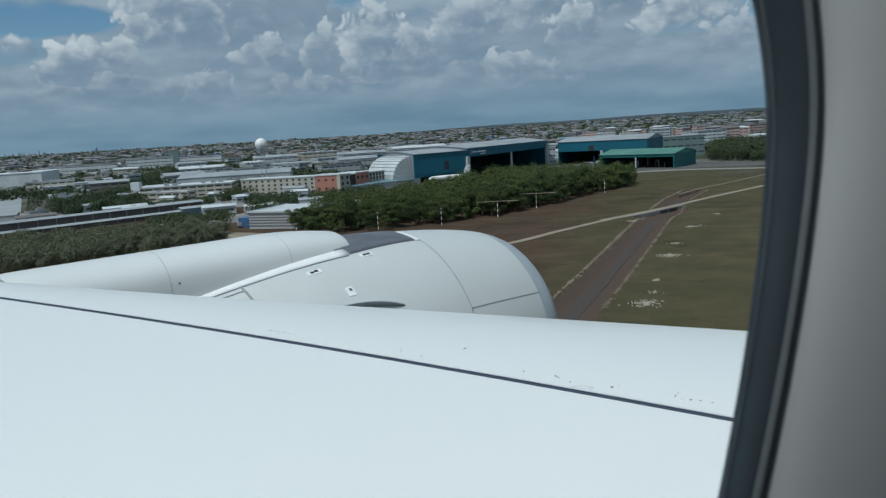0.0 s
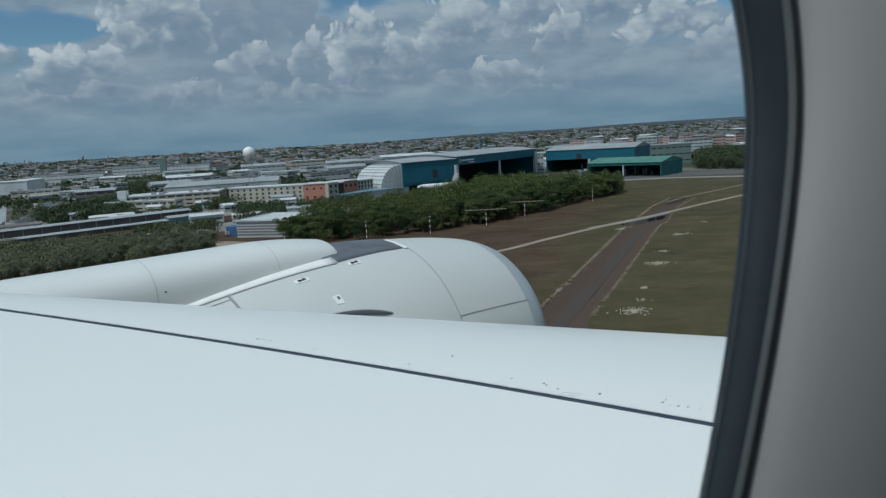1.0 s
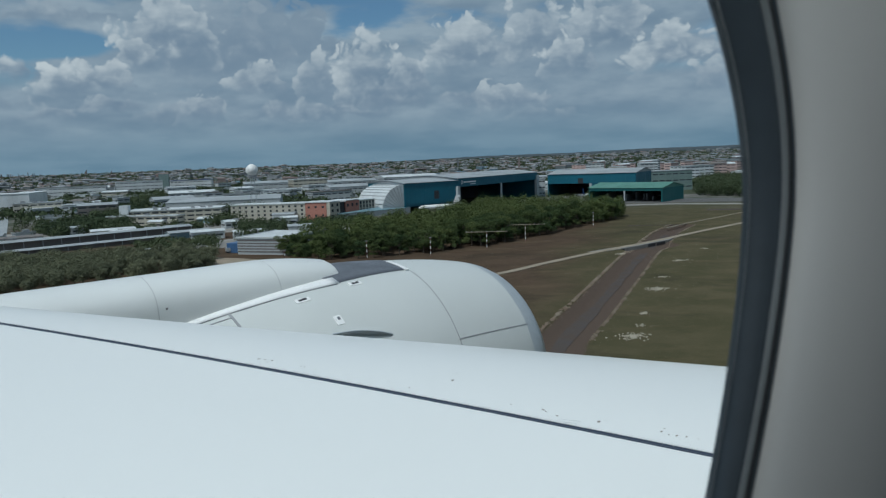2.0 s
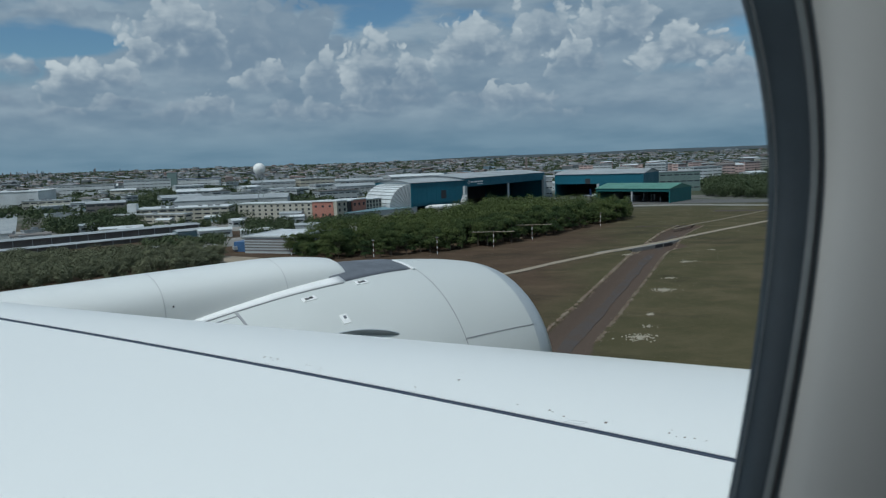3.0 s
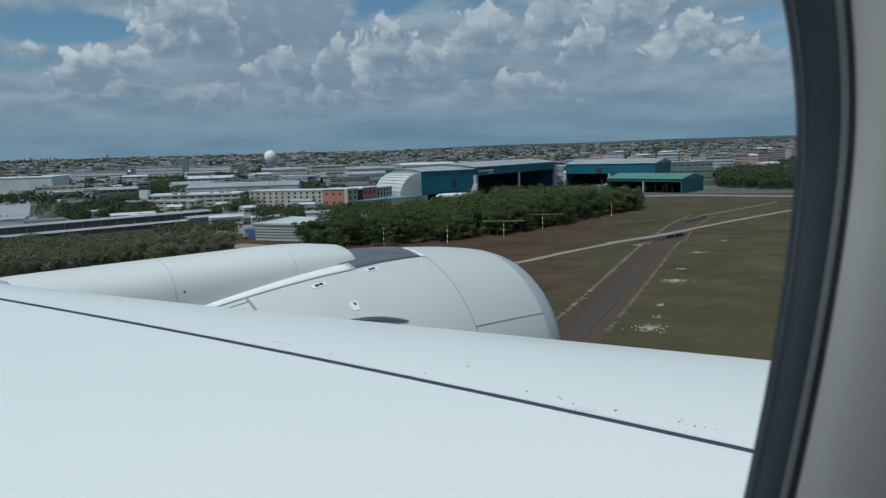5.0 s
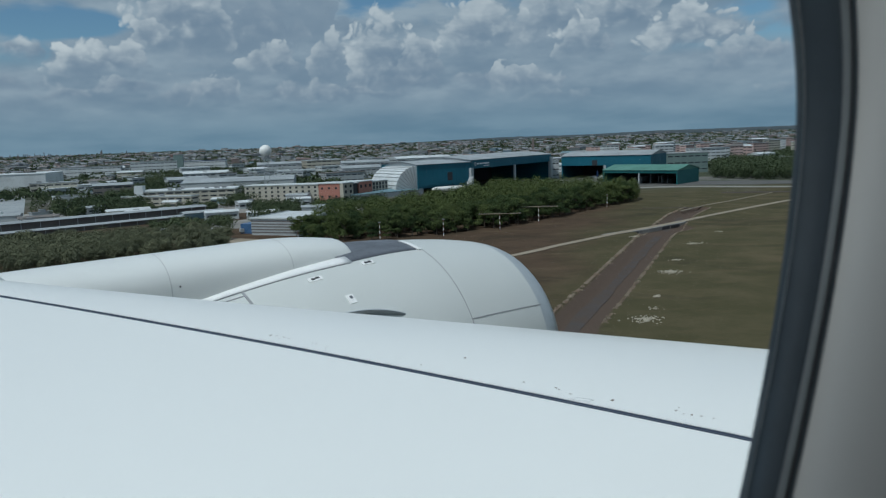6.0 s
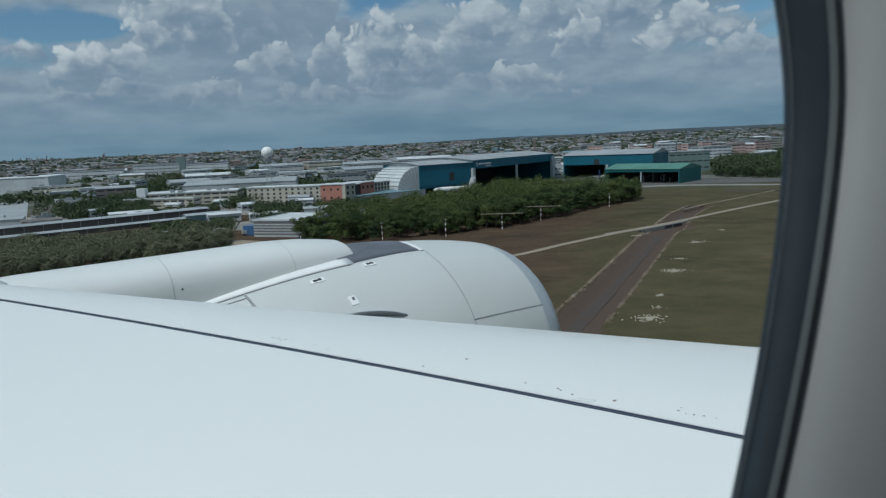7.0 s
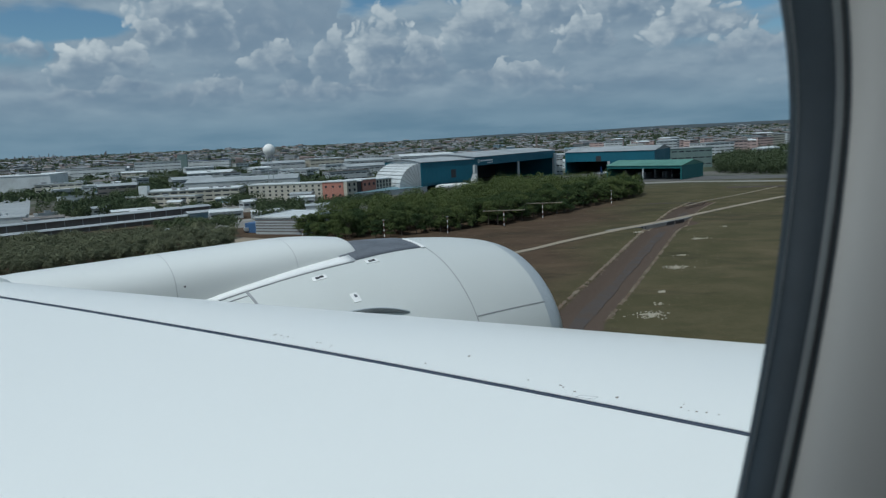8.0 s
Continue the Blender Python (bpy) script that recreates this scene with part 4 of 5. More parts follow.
def far_grove(name, label, poly, gap, height, leaves, size, mat, seed, points=None):
    """Trees too many to count, joined into one."""
    verts, faces = [], []
    rng = random.Random(seed)
    for x, y, s, _ in (points if points is not None else spread_points(poly, gap, seed)):
        h, r = height * s * rng.uniform(0.85, 1.15), gap * 0.66 * s
        for _ in range(leaves):
            d = Vector((rng.gauss(0, 1), rng.gauss(0, 1), rng.gauss(0.25, 0.9))).normalized()
            k = rng.uniform(0.7, 1.08)
            p = Vector((x + d.x * r * k, y + d.y * r * k, far_rise(y) + h * 0.46 + d.z * h * 0.52 * k))
            q = size * rng.uniform(0.6, 1.4)
            t = (d + Vector((rng.gauss(0, 0.28), rng.gauss(0, 0.28), rng.gauss(0.12, 0.28)))).to_track_quat("Z", "Y").to_matrix()
            i = len(verts)
            verts += [p + t @ (Vector(c) * q) for c in ((-0.6, -0.35, 0), (0.1, -0.6, 0.2), (0.62, 0.1, 0), (0.0, 0.58, 0.18))]
            faces.append((i, i + 1, i + 2, i + 3))
    me = bpy.data.meshes.new(name)
    me.from_pydata(verts, [], faces)
    me.materials.append(mat)
    tagged(new(name, me), label, "trees", kind="stuff")


# the wood before the hangars: edge trees one by one, the inside joined
WOOD_EDGE = [(-84.0, 424.0), (-28.0, 427.0), (23.0, 452.0), (67.0, 492.0), (118.0, 557.0), (166.0, 614.0)]
WOOD_BACK = [(178.0, 648.0), (150.0, 668.0), (108.0, 700.0), (62.0, 702.0), (8.0, 616.0), (-36.0, 552.0), (-78.0, 500.0), (-92.0, 470.0)]
wood = sorted(spread_points(WOOD_EDGE + WOOD_BACK, 8.6, 3), key=lambda p: p[1] - 0.75 * p[0] if p[0] > 20 else p[1] - 0.2 * p[0])
for x, y, s, a in wood[:190]:
    plant(WOOD, x, y, s * (1.18 if x > 15 else 1.0), a, "dense dark green broadleaf tree at the wood's edge", "trees of the wood")
far_grove("woodland", "dense dark green woodland behind its edge trees", None, 8.6, 18.5, 560, 0.75, M_LEAF, 4, wood[190:])
# dusty scrub to the west
scrub = sorted(spread_points([(-260.0, 330.0), (-120.0, 400.0), (-128.0, 455.0), (-170.0, 492.0), (-235.0, 478.0), (-330.0, 462.0), (-420.0, 420.0), (-400.0, 340.0)], 7.6, 8), key=lambda p: -p[0])
for x, y, s, a in scrub[:105]:
    plant(SCRUB, x, y, s, a, "dusty olive green tree in the scrub belt", "trees of the scrub belt")
far_grove("scrub_thicket", "dusty olive thicket", None, 7.6, 8.5, 420, 0.6, M_LEAF_DRY, 9, scrub[105:])
far_grove("grove_east", "dark green woodland beyond the taxiway", [(330.0, 880.0), (372.0, 815.0), (640.0, 800.0), (900.0, 900.0), (860.0, 1100.0), (420.0, 1080.0)], 12.0, 20.0, 240, 1.25, M_LEAF_FAR, 14)
for k, (poly, gap, h, n, size) in enumerate((
        ([(-366.0, 700.0), (-330.0, 655.0), (-290.0, 690.0), (-300.0, 760.0), (-372.0, 900.0), (-446.0, 1090.0), (-420.0, 1110.0), (-352.0, 900.0)], 10.0, 13.0, 110, 1.3),
        ([(-215.0, 700.0), (-185.0, 700.0), (-180.0, 740.0), (-210.0, 745.0)], 8.5, 11.0, 140, 1.0),
        ([(-330.0, 690.0), (-285.0, 660.0), (-262.0, 690.0), (-300.0, 720.0)], 8.0, 9.0, 130, 1.0),
        ([(-150.0, 560.0), (-120.0, 560.0), (-110.0, 610.0), (-140.0, 620.0)], 8.0, 10.0, 140, 1.0),
        ([(-118.0, 640.0), (-98.0, 630.0), (-52.0, 690.0), (-62.0, 715.0), (-100.0, 690.0)], 8.0, 8.0, 120, 1.0),
        ([(-175.0, 655.0), (-130.0, 640.0), (-120.0, 668.0), (-170.0, 690.0)], 8.0, 9.5, 130, 1.0),
        ([(-655.0, 1012.0), (-575.0, 1046.0), (-583.0, 1064.0), (-665.0, 1030.0)], 9.0, 9.0, 150, 1.0),
        ([(-200.0, 500.0), (-150.0, 520.0), (-160.0, 560.0), (-215.0, 545.0)], 9.0, 8.0, 110, 1.0),
        ([(-440.0, 1250.0), (-330.0, 1180.0), (-250.0, 1250.0), (-330.0, 1400.0)], 14.0, 17.0, 70, 1.9),
        ([(-330.0, 1050.0), (-250.0, 1000.0), (-180.0, 1050.0), (-230.0, 1110.0)], 12.0, 15.0, 80, 1.7))):
    far_grove("tree_belt", "dark green trees among the factories", poly, gap, h, n, size, M_LEAF_FAR, 40 + k)


# ---- buildings ----
def lay(x, y, angle):
    return Matrix.Translation((x, y, 0.0)) @ pose(0, 0, 0, 0, 0, angle)


def roof_mesh(kind, L, D, h, rise, over=0.6, ribs=0):
    bm = bmesh.new()
    if kind == "flat":
        box(bm, -over, L + over, -over, D + over, h, h + 0.5)
        box(bm, -over, L + over, -over, -over + 0.35, h + 0.5, h + 1.1)
        box(bm, -over, -over + 0.35, -over, D + over, h + 0.504, h + 1.08)
        box(bm, L + over - 0.35, L + over, -over, D + over, h + 0.504, h + 1.08)
    else:
        prof = [(-over, h), (D / 2, h + rise), (D + over, h)] if kind == "gable" else [(-over + (D + 2 * over) * i / 12, h + rise * math.sin(math.pi * i / 12)) for i in range(13)]
        top = [[(x, y, z + 0.35) for y, z in prof] for x in (-over, L + over)]
        low = [[(x, y, z) for y, z in prof] for x in (-over, L + over)]
        a, b = skin(bm, top), skin(bm, low)
        n = len(prof)
        for i in range(n - 1):
            bm.faces.new((a[0][i], a[0][i + 1], b[0][i + 1], b[0][i]))
            bm.faces.new((a[1][i], a[1][i + 1], b[1][i + 1], b[1][i]))
        for s in (0, n - 1):
            bm.faces.new((a[0][s], a[1][s], b[1][s], b[0][s]))
        # gable infill
        for x in (0.0, L):
            bm.faces.new([bm.verts.new((x, min(max(y, 0.0), D), z)) for y, z in prof] + [bm.verts.new((x, D, h - 0.2)), bm.verts.new((x, 0, h - 0.2))])
    return bm


def window_rows(parent, L, D, h, storeys, mat=None):
    for s in range(storeys):
        z = h * (s + 0.55) / storeys
        t = min(1.5, h / storeys * 0.4)
        bm = bmesh.new()
        n = max(2, int(L / 9))
        for i in range(n):
            box(bm, (i + 0.12) * L / n, (i + 0.88) * L / n, -0.08, 0.2, z - t / 2, z + t / 2)
        n = max(1, int(D / 9))
        for i in range(n):
            box(bm, L - 0.2, L + 0.08, (i + 0.15) * D / n, (i + 0.85) * D / n, z - t / 2, z + t / 2)
            box(bm, -0.08, 0.2, (i + 0.15) * D / n, (i + 0.85) * D / n, z - t / 2, z + t / 2)
        part("window_row", bm, mat or M_GLASS, parent)


PLOTS = []


def taken(x, y, room):
    for m, L, D in PLOTS:
        p = m @ Vector((x, y, 0.0))
        if -room < p.x < L + room and -room < p.y < D + room:
            return True
    return False


def block(name, label, x, y, angle, L, D, h, wall, roof, kind="flat", rise=3.0, rows=0, category="building", group="", units=0):
    b = thing(name, label, category, lay(x, y, angle), group)
    PLOTS.append((lay(x, y, angle).inverted(), L, D))
    part("wall", boxed(0, L, 0, D, -0.3, h), wall, b)
    part("roof", roof_mesh(kind, L, D, h, rise), roof, b)
    if rows:
        window_rows(b, L, D, h, rows)
    rng = random.Random(int(x * 3 + y))
    for _ in range(units):
        px, py, s = rng.uniform(0.1, 0.85) * L, rng.uniform(0.15, 0.8) * D, rng.uniform(1.5, 4.0)
        part("roof_unit", boxed(px, px + s * 1.6, py, py + s, h + 0.4, h + 0.5 + s * 0.6), M_STEEL, b)
    return b


def hangar(name, label, x, y, angle, L, D, h, clear, bays, wall, roof, kind, rise, post=3.0, back=None):
    """Open-fronted hangar: side, back and header walls, bay posts, sheet roof."""
    b = thing(name, label, "hangar", lay(x, y, angle))
    t = 1.2
    part("side_wall", boxed(0, t, 0, D, -0.3, h), wall, b)
    part("side_wall", boxed(L - t, L, 0, D, -0.3, h), wall, b)
    part("back_wall", boxed(t, L - t, D - t, D, -0.3, h), wall, b)
    part("header", boxed(t, L - t, 0.0, t, clear, h), wall, b)
    for i in range(1, bays):
        c = L * i / bays
        part("bay_post", boxed(c - post / 2, c + post / 2, -0.4, 1.5, -0.3, clear - 0.01), M_PALE, b)
    part("roof", roof_mesh(kind, L, D, h, rise, 1.0), roof, b)
    n = max(4, int(L / 6))
    data = mesh_of("cladding_rib", boxed(-0.12, 0.12, -0.14, 0.0, clear + 0.2, h - 0.2), wall)
    for i in range(n + 1):
        again("cladding_rib", data, b, Matrix.Translation((t + (L - 2 * t) * i / n, 0.0, 0.0)))
    # dark board before the back wall: the interior's shade put in as colour
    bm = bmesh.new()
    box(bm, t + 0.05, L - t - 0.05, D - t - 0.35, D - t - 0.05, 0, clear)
    part("inner_shade_board", bm, M_SHADOWBOX, b)
    return b


# west hangar: tall blue doors nearly closed
west = hangar("hangar", "teal blue aircraft hangar with tall closed doors", -20.0, 782.0, 32.8, 70.0, 80.0, 31.5, 9.0, 1, M_TEAL, M_GREY_ROOF, "arch", 3.0)
for i in range(6):
    part("door_leaf", boxed(1.5 + 11.2 * i, 12.4 + 11.2 * i, 0.5 + 0.7 * (i % 2), 1.1 + 0.7 * (i % 2), 6.5, 30.5), M_TEAL, west)
# no hole is cut: a black panel gives the opening's shade
part("opening_shade", boxed(38.0, 45.0, -0.12, 0.5, 13.0, 22.0), M_BLACK_MARK_SHADE, west, "black panel for the shaded opening in the door")
# main hangar: long open front
main = hangar("hangar", "long teal blue aircraft hangar with an open dark front", 39.4, 820.0, 54.3, 197.0, 95.0, 33.5, 24.0, 2, M_TEAL, M_GREY_ROOF, "arch", 4.0, 2.5)
part("corner_pillar", boxed(-2.6, 2.2, -1.6, 2.0, -0.3, 25.0), M_PALE, main, "white corner pillar")
part("corner_pillar", boxed(192.0, 198.5, -1.6, 2.0, -0.3, 30.0), M_PALE, main, "white corner pillar")
# sign: plain ring and bars
bm = bmesh.new()
for i in range(20):
    a, c = 2 * math.pi * i / 20, 2 * math.pi * (i + 1) / 20
    for r0, r1 in ((1.5, 2.1),):
        v = [bm.verts.new((8.0 + r * math.cos(q), -0.3, 29.0 + r * math.sin(q))) for q, r in ((a, r0), (c, r0), (c, r1), (a, r1))]
        bm.faces.new(v)
part("sign_ring", bm, M_WHITE_MARK, main, "pale sign ring")
for x0, x1, z0, z1 in ((12.0, 16.0, 28.2, 30.0), (17.5, 38.0, 28.4, 29.8), (26.0, 38.0, 26.0, 26.8)):
    part("sign_bar", boxed(x0, x1, -0.32, -0.15, z0, z1), M_WHITE_MARK, main, "pale sign bar")
east = hangar("hangar", "teal blue aircraft hangar with gabled roof", 168.0, 980.0, -29.5, 118.0, 90.0, 29.5, 17.0, 2, M_TEAL, M_GREY_ROOF, "gable", 5.0)
# black panel on the header in place of a shaded hole
part("header_shade", boxed(42.0, 49.0, -0.15, 0.4, 17.0, 24.0), M_BLACK_MARK_SHADE, east, "black panel for the shaded opening in the header")
part("door_leaf", boxed(60.0, 117.0, 0.3, 1.0, 0, 17.0), M_TEAL, east)
small = hangar("hangar", "low green-roofed hangar with two open bays", 194.0, 850.0, -42.0, 90.0, 58.0, 15.5, 12.5, 2, M_TEAL_GREEN, M_GREEN_ROOF, "gable", 5.0, 1.6)
for k in range(9):
    rng = random.Random(k)
    part("dock_frame", boxed(6 + 8 * k, 7.2 + 8 * k, 14 + rng.uniform(0, 20), 15 + rng.uniform(20, 24), 0, rng.uniform(4, 11)), M_STEEL, small)


def barrel_shelter():
    s = thing("fabric_shelter", "white ribbed fabric shelter with a curved roof beside the hangar", "shelter", lay(-20.0, 782.0, 32.8))
    bm = bmesh.new()
    prof = [(-27.0 * math.sin(radians(a)), 30.5 * math.cos(radians(a)) ** 0.85) for a in [90 * i / 14 for i in range(15)]]
    prof[-1] = (prof[-1][0], 0.0)
    skin(bm, [[(x, y, z) for x, z in prof] for y in (2.0, 16, 32, 60.0)])
    end = [bm.verts.new((x, 2.0, z)) for x, z in prof] + [bm.verts.new((0.0, 2.0, 0.0))]
    bm.faces.new(end)
    part("cover", bm, M_WHITE_ROOF, s, "white fabric cover", True)
    for a in range(0, 90, 9):
        bm = bmesh.new()
        x, z = -27.3 * math.sin(radians(a)), 30.7 * math.cos(radians(a)) ** 0.85
        tube(bm, (x, 1.5, z), (x, 60, z), 0.4, 0.4, 6)
        tube(bm, (0.0, 1.6, 1.0), (x, 1.6, z), 0.25, 0.25, 6)
        part("rib", bm, M_GREY_ROOF, s)


barrel_shelter()


def radome():
    x, y = -195.0, 845.0
    r = thing("radar_tower", "white radar dome on a lattice steel tower", "radar tower", lay(x, y, 10))
    bm = bmesh.new()
    bmesh.ops.create_icosphere(bm, subdivisions=4, radius=6.8, matrix=Matrix.Translation((0, 0, 52.0)))
    part("dome", bm, M_RADOME, r, "white radar dome", True)
    bm = bmesh.new()
    tube(bm, (0, 0, 44.0), (0, 0, 45.8), 5.6, 5.6, 20)
    part("platform", bm, M_STEEL, r)
    for i in range(4):
        a = math.pi / 4 + i * math.pi / 2
        bm = bmesh.new()
        tube(bm, (5 * math.cos(a), 5 * math.sin(a), 0), (3 * math.cos(a), 3 * math.sin(a), 44.2), 0.3, 0.25, 8)
        for k in range(6):
            b = a + math.pi / 2
            r0, r1 = 5 - 2 * k / 6, 5 - 2 * (k + 1) / 6
            tube(bm, (r0 * math.cos(a), r0 * math.sin(a), 7 * k), (r1 * math.cos(b), r1 * math.sin(b), 7 * (k + 1)), 0.1, 0.1, 5)
        part("leg", bm, M_PALE, r)


radome()


def office():
    """Cream office with two salmon bays."""
    o = thing("office_block", "cream four-storey office block with salmon orange bays", "office", lay(-195.0, 742.0, -10.0))
    runs = ((0, 78, 17.5, M_CREAM, 4, 12), (78.3, 100, 18.0, M_ORANGE, 2, 3))
    for x0, x1, h, mat, st, cols in runs:
        part("wall", boxed(x0, x1, 0, 22, -0.3, h), mat, o)
        part("roof", boxed(x0 - 0.5, x1 + 0.5, -0.6, 22.6, h + 0.01, h + 0.9), M_WHITE_ROOF, o)
        data = mesh_of("window", boxed(-1.1, 1.1, -0.07, 0.1, -1.0, 1.0), M_GLASS)
        for s in range(st):
            for i in range(cols):
                again("window", data, o, Matrix.Translation((x0 + (i + 0.5) * (x1 - x0) / cols, 0, 1.2 + (h - 1.5) * (s + 0.5) / st)))
    wing2 = thing("office_wing", "cream and salmon office wing with tall windows", "office", lay(-92.5, 722.0, 52.0))
    for x0, x1, h, mat, st, cols in ((0, 14, 18.0, M_CREAM, 3, 2), (14.2, 22, 17.0, M_GLASS, 0, 0), (22.2, 42, 18.0, M_ORANGE, 2, 3), (42.2, 66, 17.0, M_CREAM, 4, 5)):
        part("wall", boxed(x0, x1, 0 if st else 1.5, 24, -0.3, h), mat, wing2)
        part("roof", boxed(x0 - 0.3, x1 + 0.3, -0.6, 24.6, h + 0.01, h + 0.8), M_WHITE_ROOF, wing2)
        if st:
            data = mesh_of("window", boxed(-1.3, 1.3, -0.07, 0.1, -1.5, 1.5), M_GLASS)
            for s in range(st):
                for i in range(cols):
                    again("window", data, wing2, Matrix.Translation((x0 + (i + 0.5) * (x1 - x0) / cols, 0, 1.2 + (h - 1.5) * (s + 0.5) / st)))


office()
# low white store by the yard
store = block("storehouse", "low white louvred storehouse beside the wood", -122.0, 474.0, -22.0, 39.0, 46.0, 10.5, M_PALE, M_WHITE_ROOF, "flat")
for k in range(5):
    part("louvre_band", boxed(0.3, 38.7, -0.2, -0.005, 1.6 + 1.8 * k, 2.3 + 1.8 * k), M_DARK_ROOF_SHADE, store)
part("annex", boxed(-13, -0.4, 6, 30, -0.3, 6.5), M_STEEL_BLUE, store, "blue painted annex")
block("shed", "low shed with a pale blue roof before the hangars", -86.0, 728.0, 39.0, 92.0, 26.0, 5.5, M_PALE, M_BLUE_ROOF, "gable", 2.0)
block("factory", "cream factory with flat white roof", -318.0, 781.0, 6.0, 100.0, 50.0, 13.0, M_CREAM, M_WHITE_ROOF, "flat", rows=3, units=6)
block("factory", "cream factory wing with stair tower", -330.0, 764.0, -14.0, 82.0, 14.0, 9.5, M_CREAM, M_WHITE_ROOF, "flat", rows=2, units=2)
part("stair_tower", boxed(-4, 5, -2, 8, -0.3, 20.0), M_WHITE_ROOF, bpy.data.objects["factory"])
block("warehouse", "grey roofed warehouse behind the factory", -300.0, 860.0, 8.0, 130.0, 60.0, 17.0, M_PALE, M_GREY_ROOF, "gable", 4.0, rows=1)
for k, (x, y, a, L, D, h) in enumerate(((-345.0, 500.0, 42.0, 195.0, 12.0, 7.5), (-330.0, 478.0, 42.0, 190.0, 7.0, 3.2))):
    sh = thing("market_shed", "long open shed with a pale sheet roof", "shed", lay(x, y, a), "long sheds by the scrub")
    part("roof", roof_mesh("gable", L, D, h, 1.2, 0.8), M_GREY_ROOF, sh)
    # dark box in place of the shade under the open roof
    part("wall", boxed(0, L, 1.2, D - 0.5, -0.3, h - 0.1), M_DARK_ROOF_SHADE, sh)
    data = mesh_of("post", boxed(-0.2, 0.2, -0.2, 0.2, -0.3, h - 0.05), M_PALE)
    for i in range(int(L / 13) + 1):
        again("post", data, sh, Matrix.Translation((min(L - 0.3, 0.3 + 13 * i), 0.3, 0)))
block("warehouse", "wide pale warehouse with white roof edge", -755.0, 1032.0, 12.0, 190.0, 90.0, 29.0, M_WHITE_ROOF, M_WHITE_ROOF, "flat", units=3)
block("warehouse", "low warehouse with wide pale grey roof", -690.0, 690.0, 16.0, 170.0, 80.0, 12.0, M_PALE, M_GREY_ROOF, "gable", 4.0, rows=1)
for x, y, a, L, D, h, w, r, kind, rows in ((-345.0, 1420.0, 14.0, 84.0, 60.0, 22.0, M_PALE, M_GREY_ROOF, "arch", 3), (-255.0, 1450.0, 20.0, 70.0, 60.0, 26.0, M_CREAM, M_WHITE_ROOF, "flat", 4),
        (-180.0, 1400.0, 10.0, 92.0, 50.0, 20.0, M_PALE, M_GREY_ROOF, "gable", 3), (-75.0, 1420.0, 16.0, 110.0, 70.0, 24.0, M_PALE, M_WHITE_ROOF, "arch", 3),
        (50.0, 1360.0, 8.0, 90.0, 60.0, 25.0, M_PALE, M_GREY_ROOF, "flat", 3), (-150.0, 1180.0, 22.0, 66.0, 40.0, 17.0, M_PALE, M_GREY_ROOF, "gable", 2),
        (-250.0, 1150.0, 12.0, 60.0, 36.0, 18.0, M_WHITE_ROOF, M_WHITE_ROOF, "flat", 3), (-160.0, 1060.0, 26.0, 58.0, 34.0, 15.0, M_PALE, M_DARK_ROOF_SHADE, "flat", 2),
        (-400.0, 1160.0, 18.0, 70.0, 30.0, 18.0, M_PALE, M_WHITE_ROOF, "gable", 3), (-380.0, 1040.0, 30.0, 56.0, 34.0, 14.0, M_PALE, M_GREY_ROOF, "arch", 2),
        (-470.0, 960.0, 12.0, 64.0, 34.0, 15.0, M_PALE, M_WHITE_ROOF, "flat", 2), (-560.0, 1010.0, 24.0, 60.0, 36.0, 17.0, M_CREAM, M_GREY_ROOF, "flat", 3)):
    block("terminal_shed", "grey cargo shed with a wide roof and window bands", x, y, a, L, D, h, w, r, kind, 3.5, rows=rows, group="cargo sheds", units=4)
block("office_slab", "white office slab with rows of dark windows", -875.0, 1674.0, 14.6, 147.0, 30.0, 24.0, M_WHITE_ROOF, M_GREY_ROOF, "flat", rows=3, units=3)
block("office_slab", "white stepped office slab with many square windows", -722.0, 1740.0, 20.0, 104.0, 30.0, 30.0, M_WHITE_ROOF, M_WHITE_ROOF, "flat", rows=4, units=3)
block("office_slab", "low white end of the stepped office slab", -748.0, 1722.0, 20.0, 28.0, 26.0, 18.0, M_WHITE_ROOF, M_GREY_ROOF, "flat", rows=3)
block("office_slab", "white office slab with blue roof edge", -661.0, 1880.0, 7.0, 120.0, 30.0, 26.0, M_WHITE_ROOF, M_BLUEWALL, "flat", rows=3, units=2)
block("stair_tower", "grey-green service tower between the office slabs", -655.0, 1840.0, 12.0, 22.0, 20.0, 44.0, M_SAGE, M_GREY_ROOF, "flat")
block("depot_hall", "low depot hall with a wide pale roof and a window band", -524.0, 986.0, 42.0, 118.0, 56.0, 10.0, M_PALE, M_WHITE_ROOF, "flat", rows=1, units=3)
block("depot_office", "square grey office at the end of the depot hall", -436.0, 1052.0, 42.0, 18.0, 18.0, 18.0, M_PALE, M_GREY_ROOF, "flat", rows=3)
ground_strip("lorry_yard_pavement", "wide pale concrete lorry yard", [(-461.0, 661.0), (-635.0, 978.0)], 150.0, -0.2, 0.23, M_YARD, "yard")
PLOTS.append((lay(-395.0, 697.0, 118.8).inverted(), 362.0, 150.0))
block("office_tower", "white office block beyond the taxiway", 452.0, 1247.0, 20.0, 62.0, 40.0, 27.0, M_WHITE_ROOF, M_GREY_ROOF, "flat", rows=5)
block("workshop", "green-grey workshop behind the hangars", 300.0, 1010.0, 4.0, 78.0, 40.0, 27.0, M_SAGE, M_GREY_ROOF, "flat", rows=3)

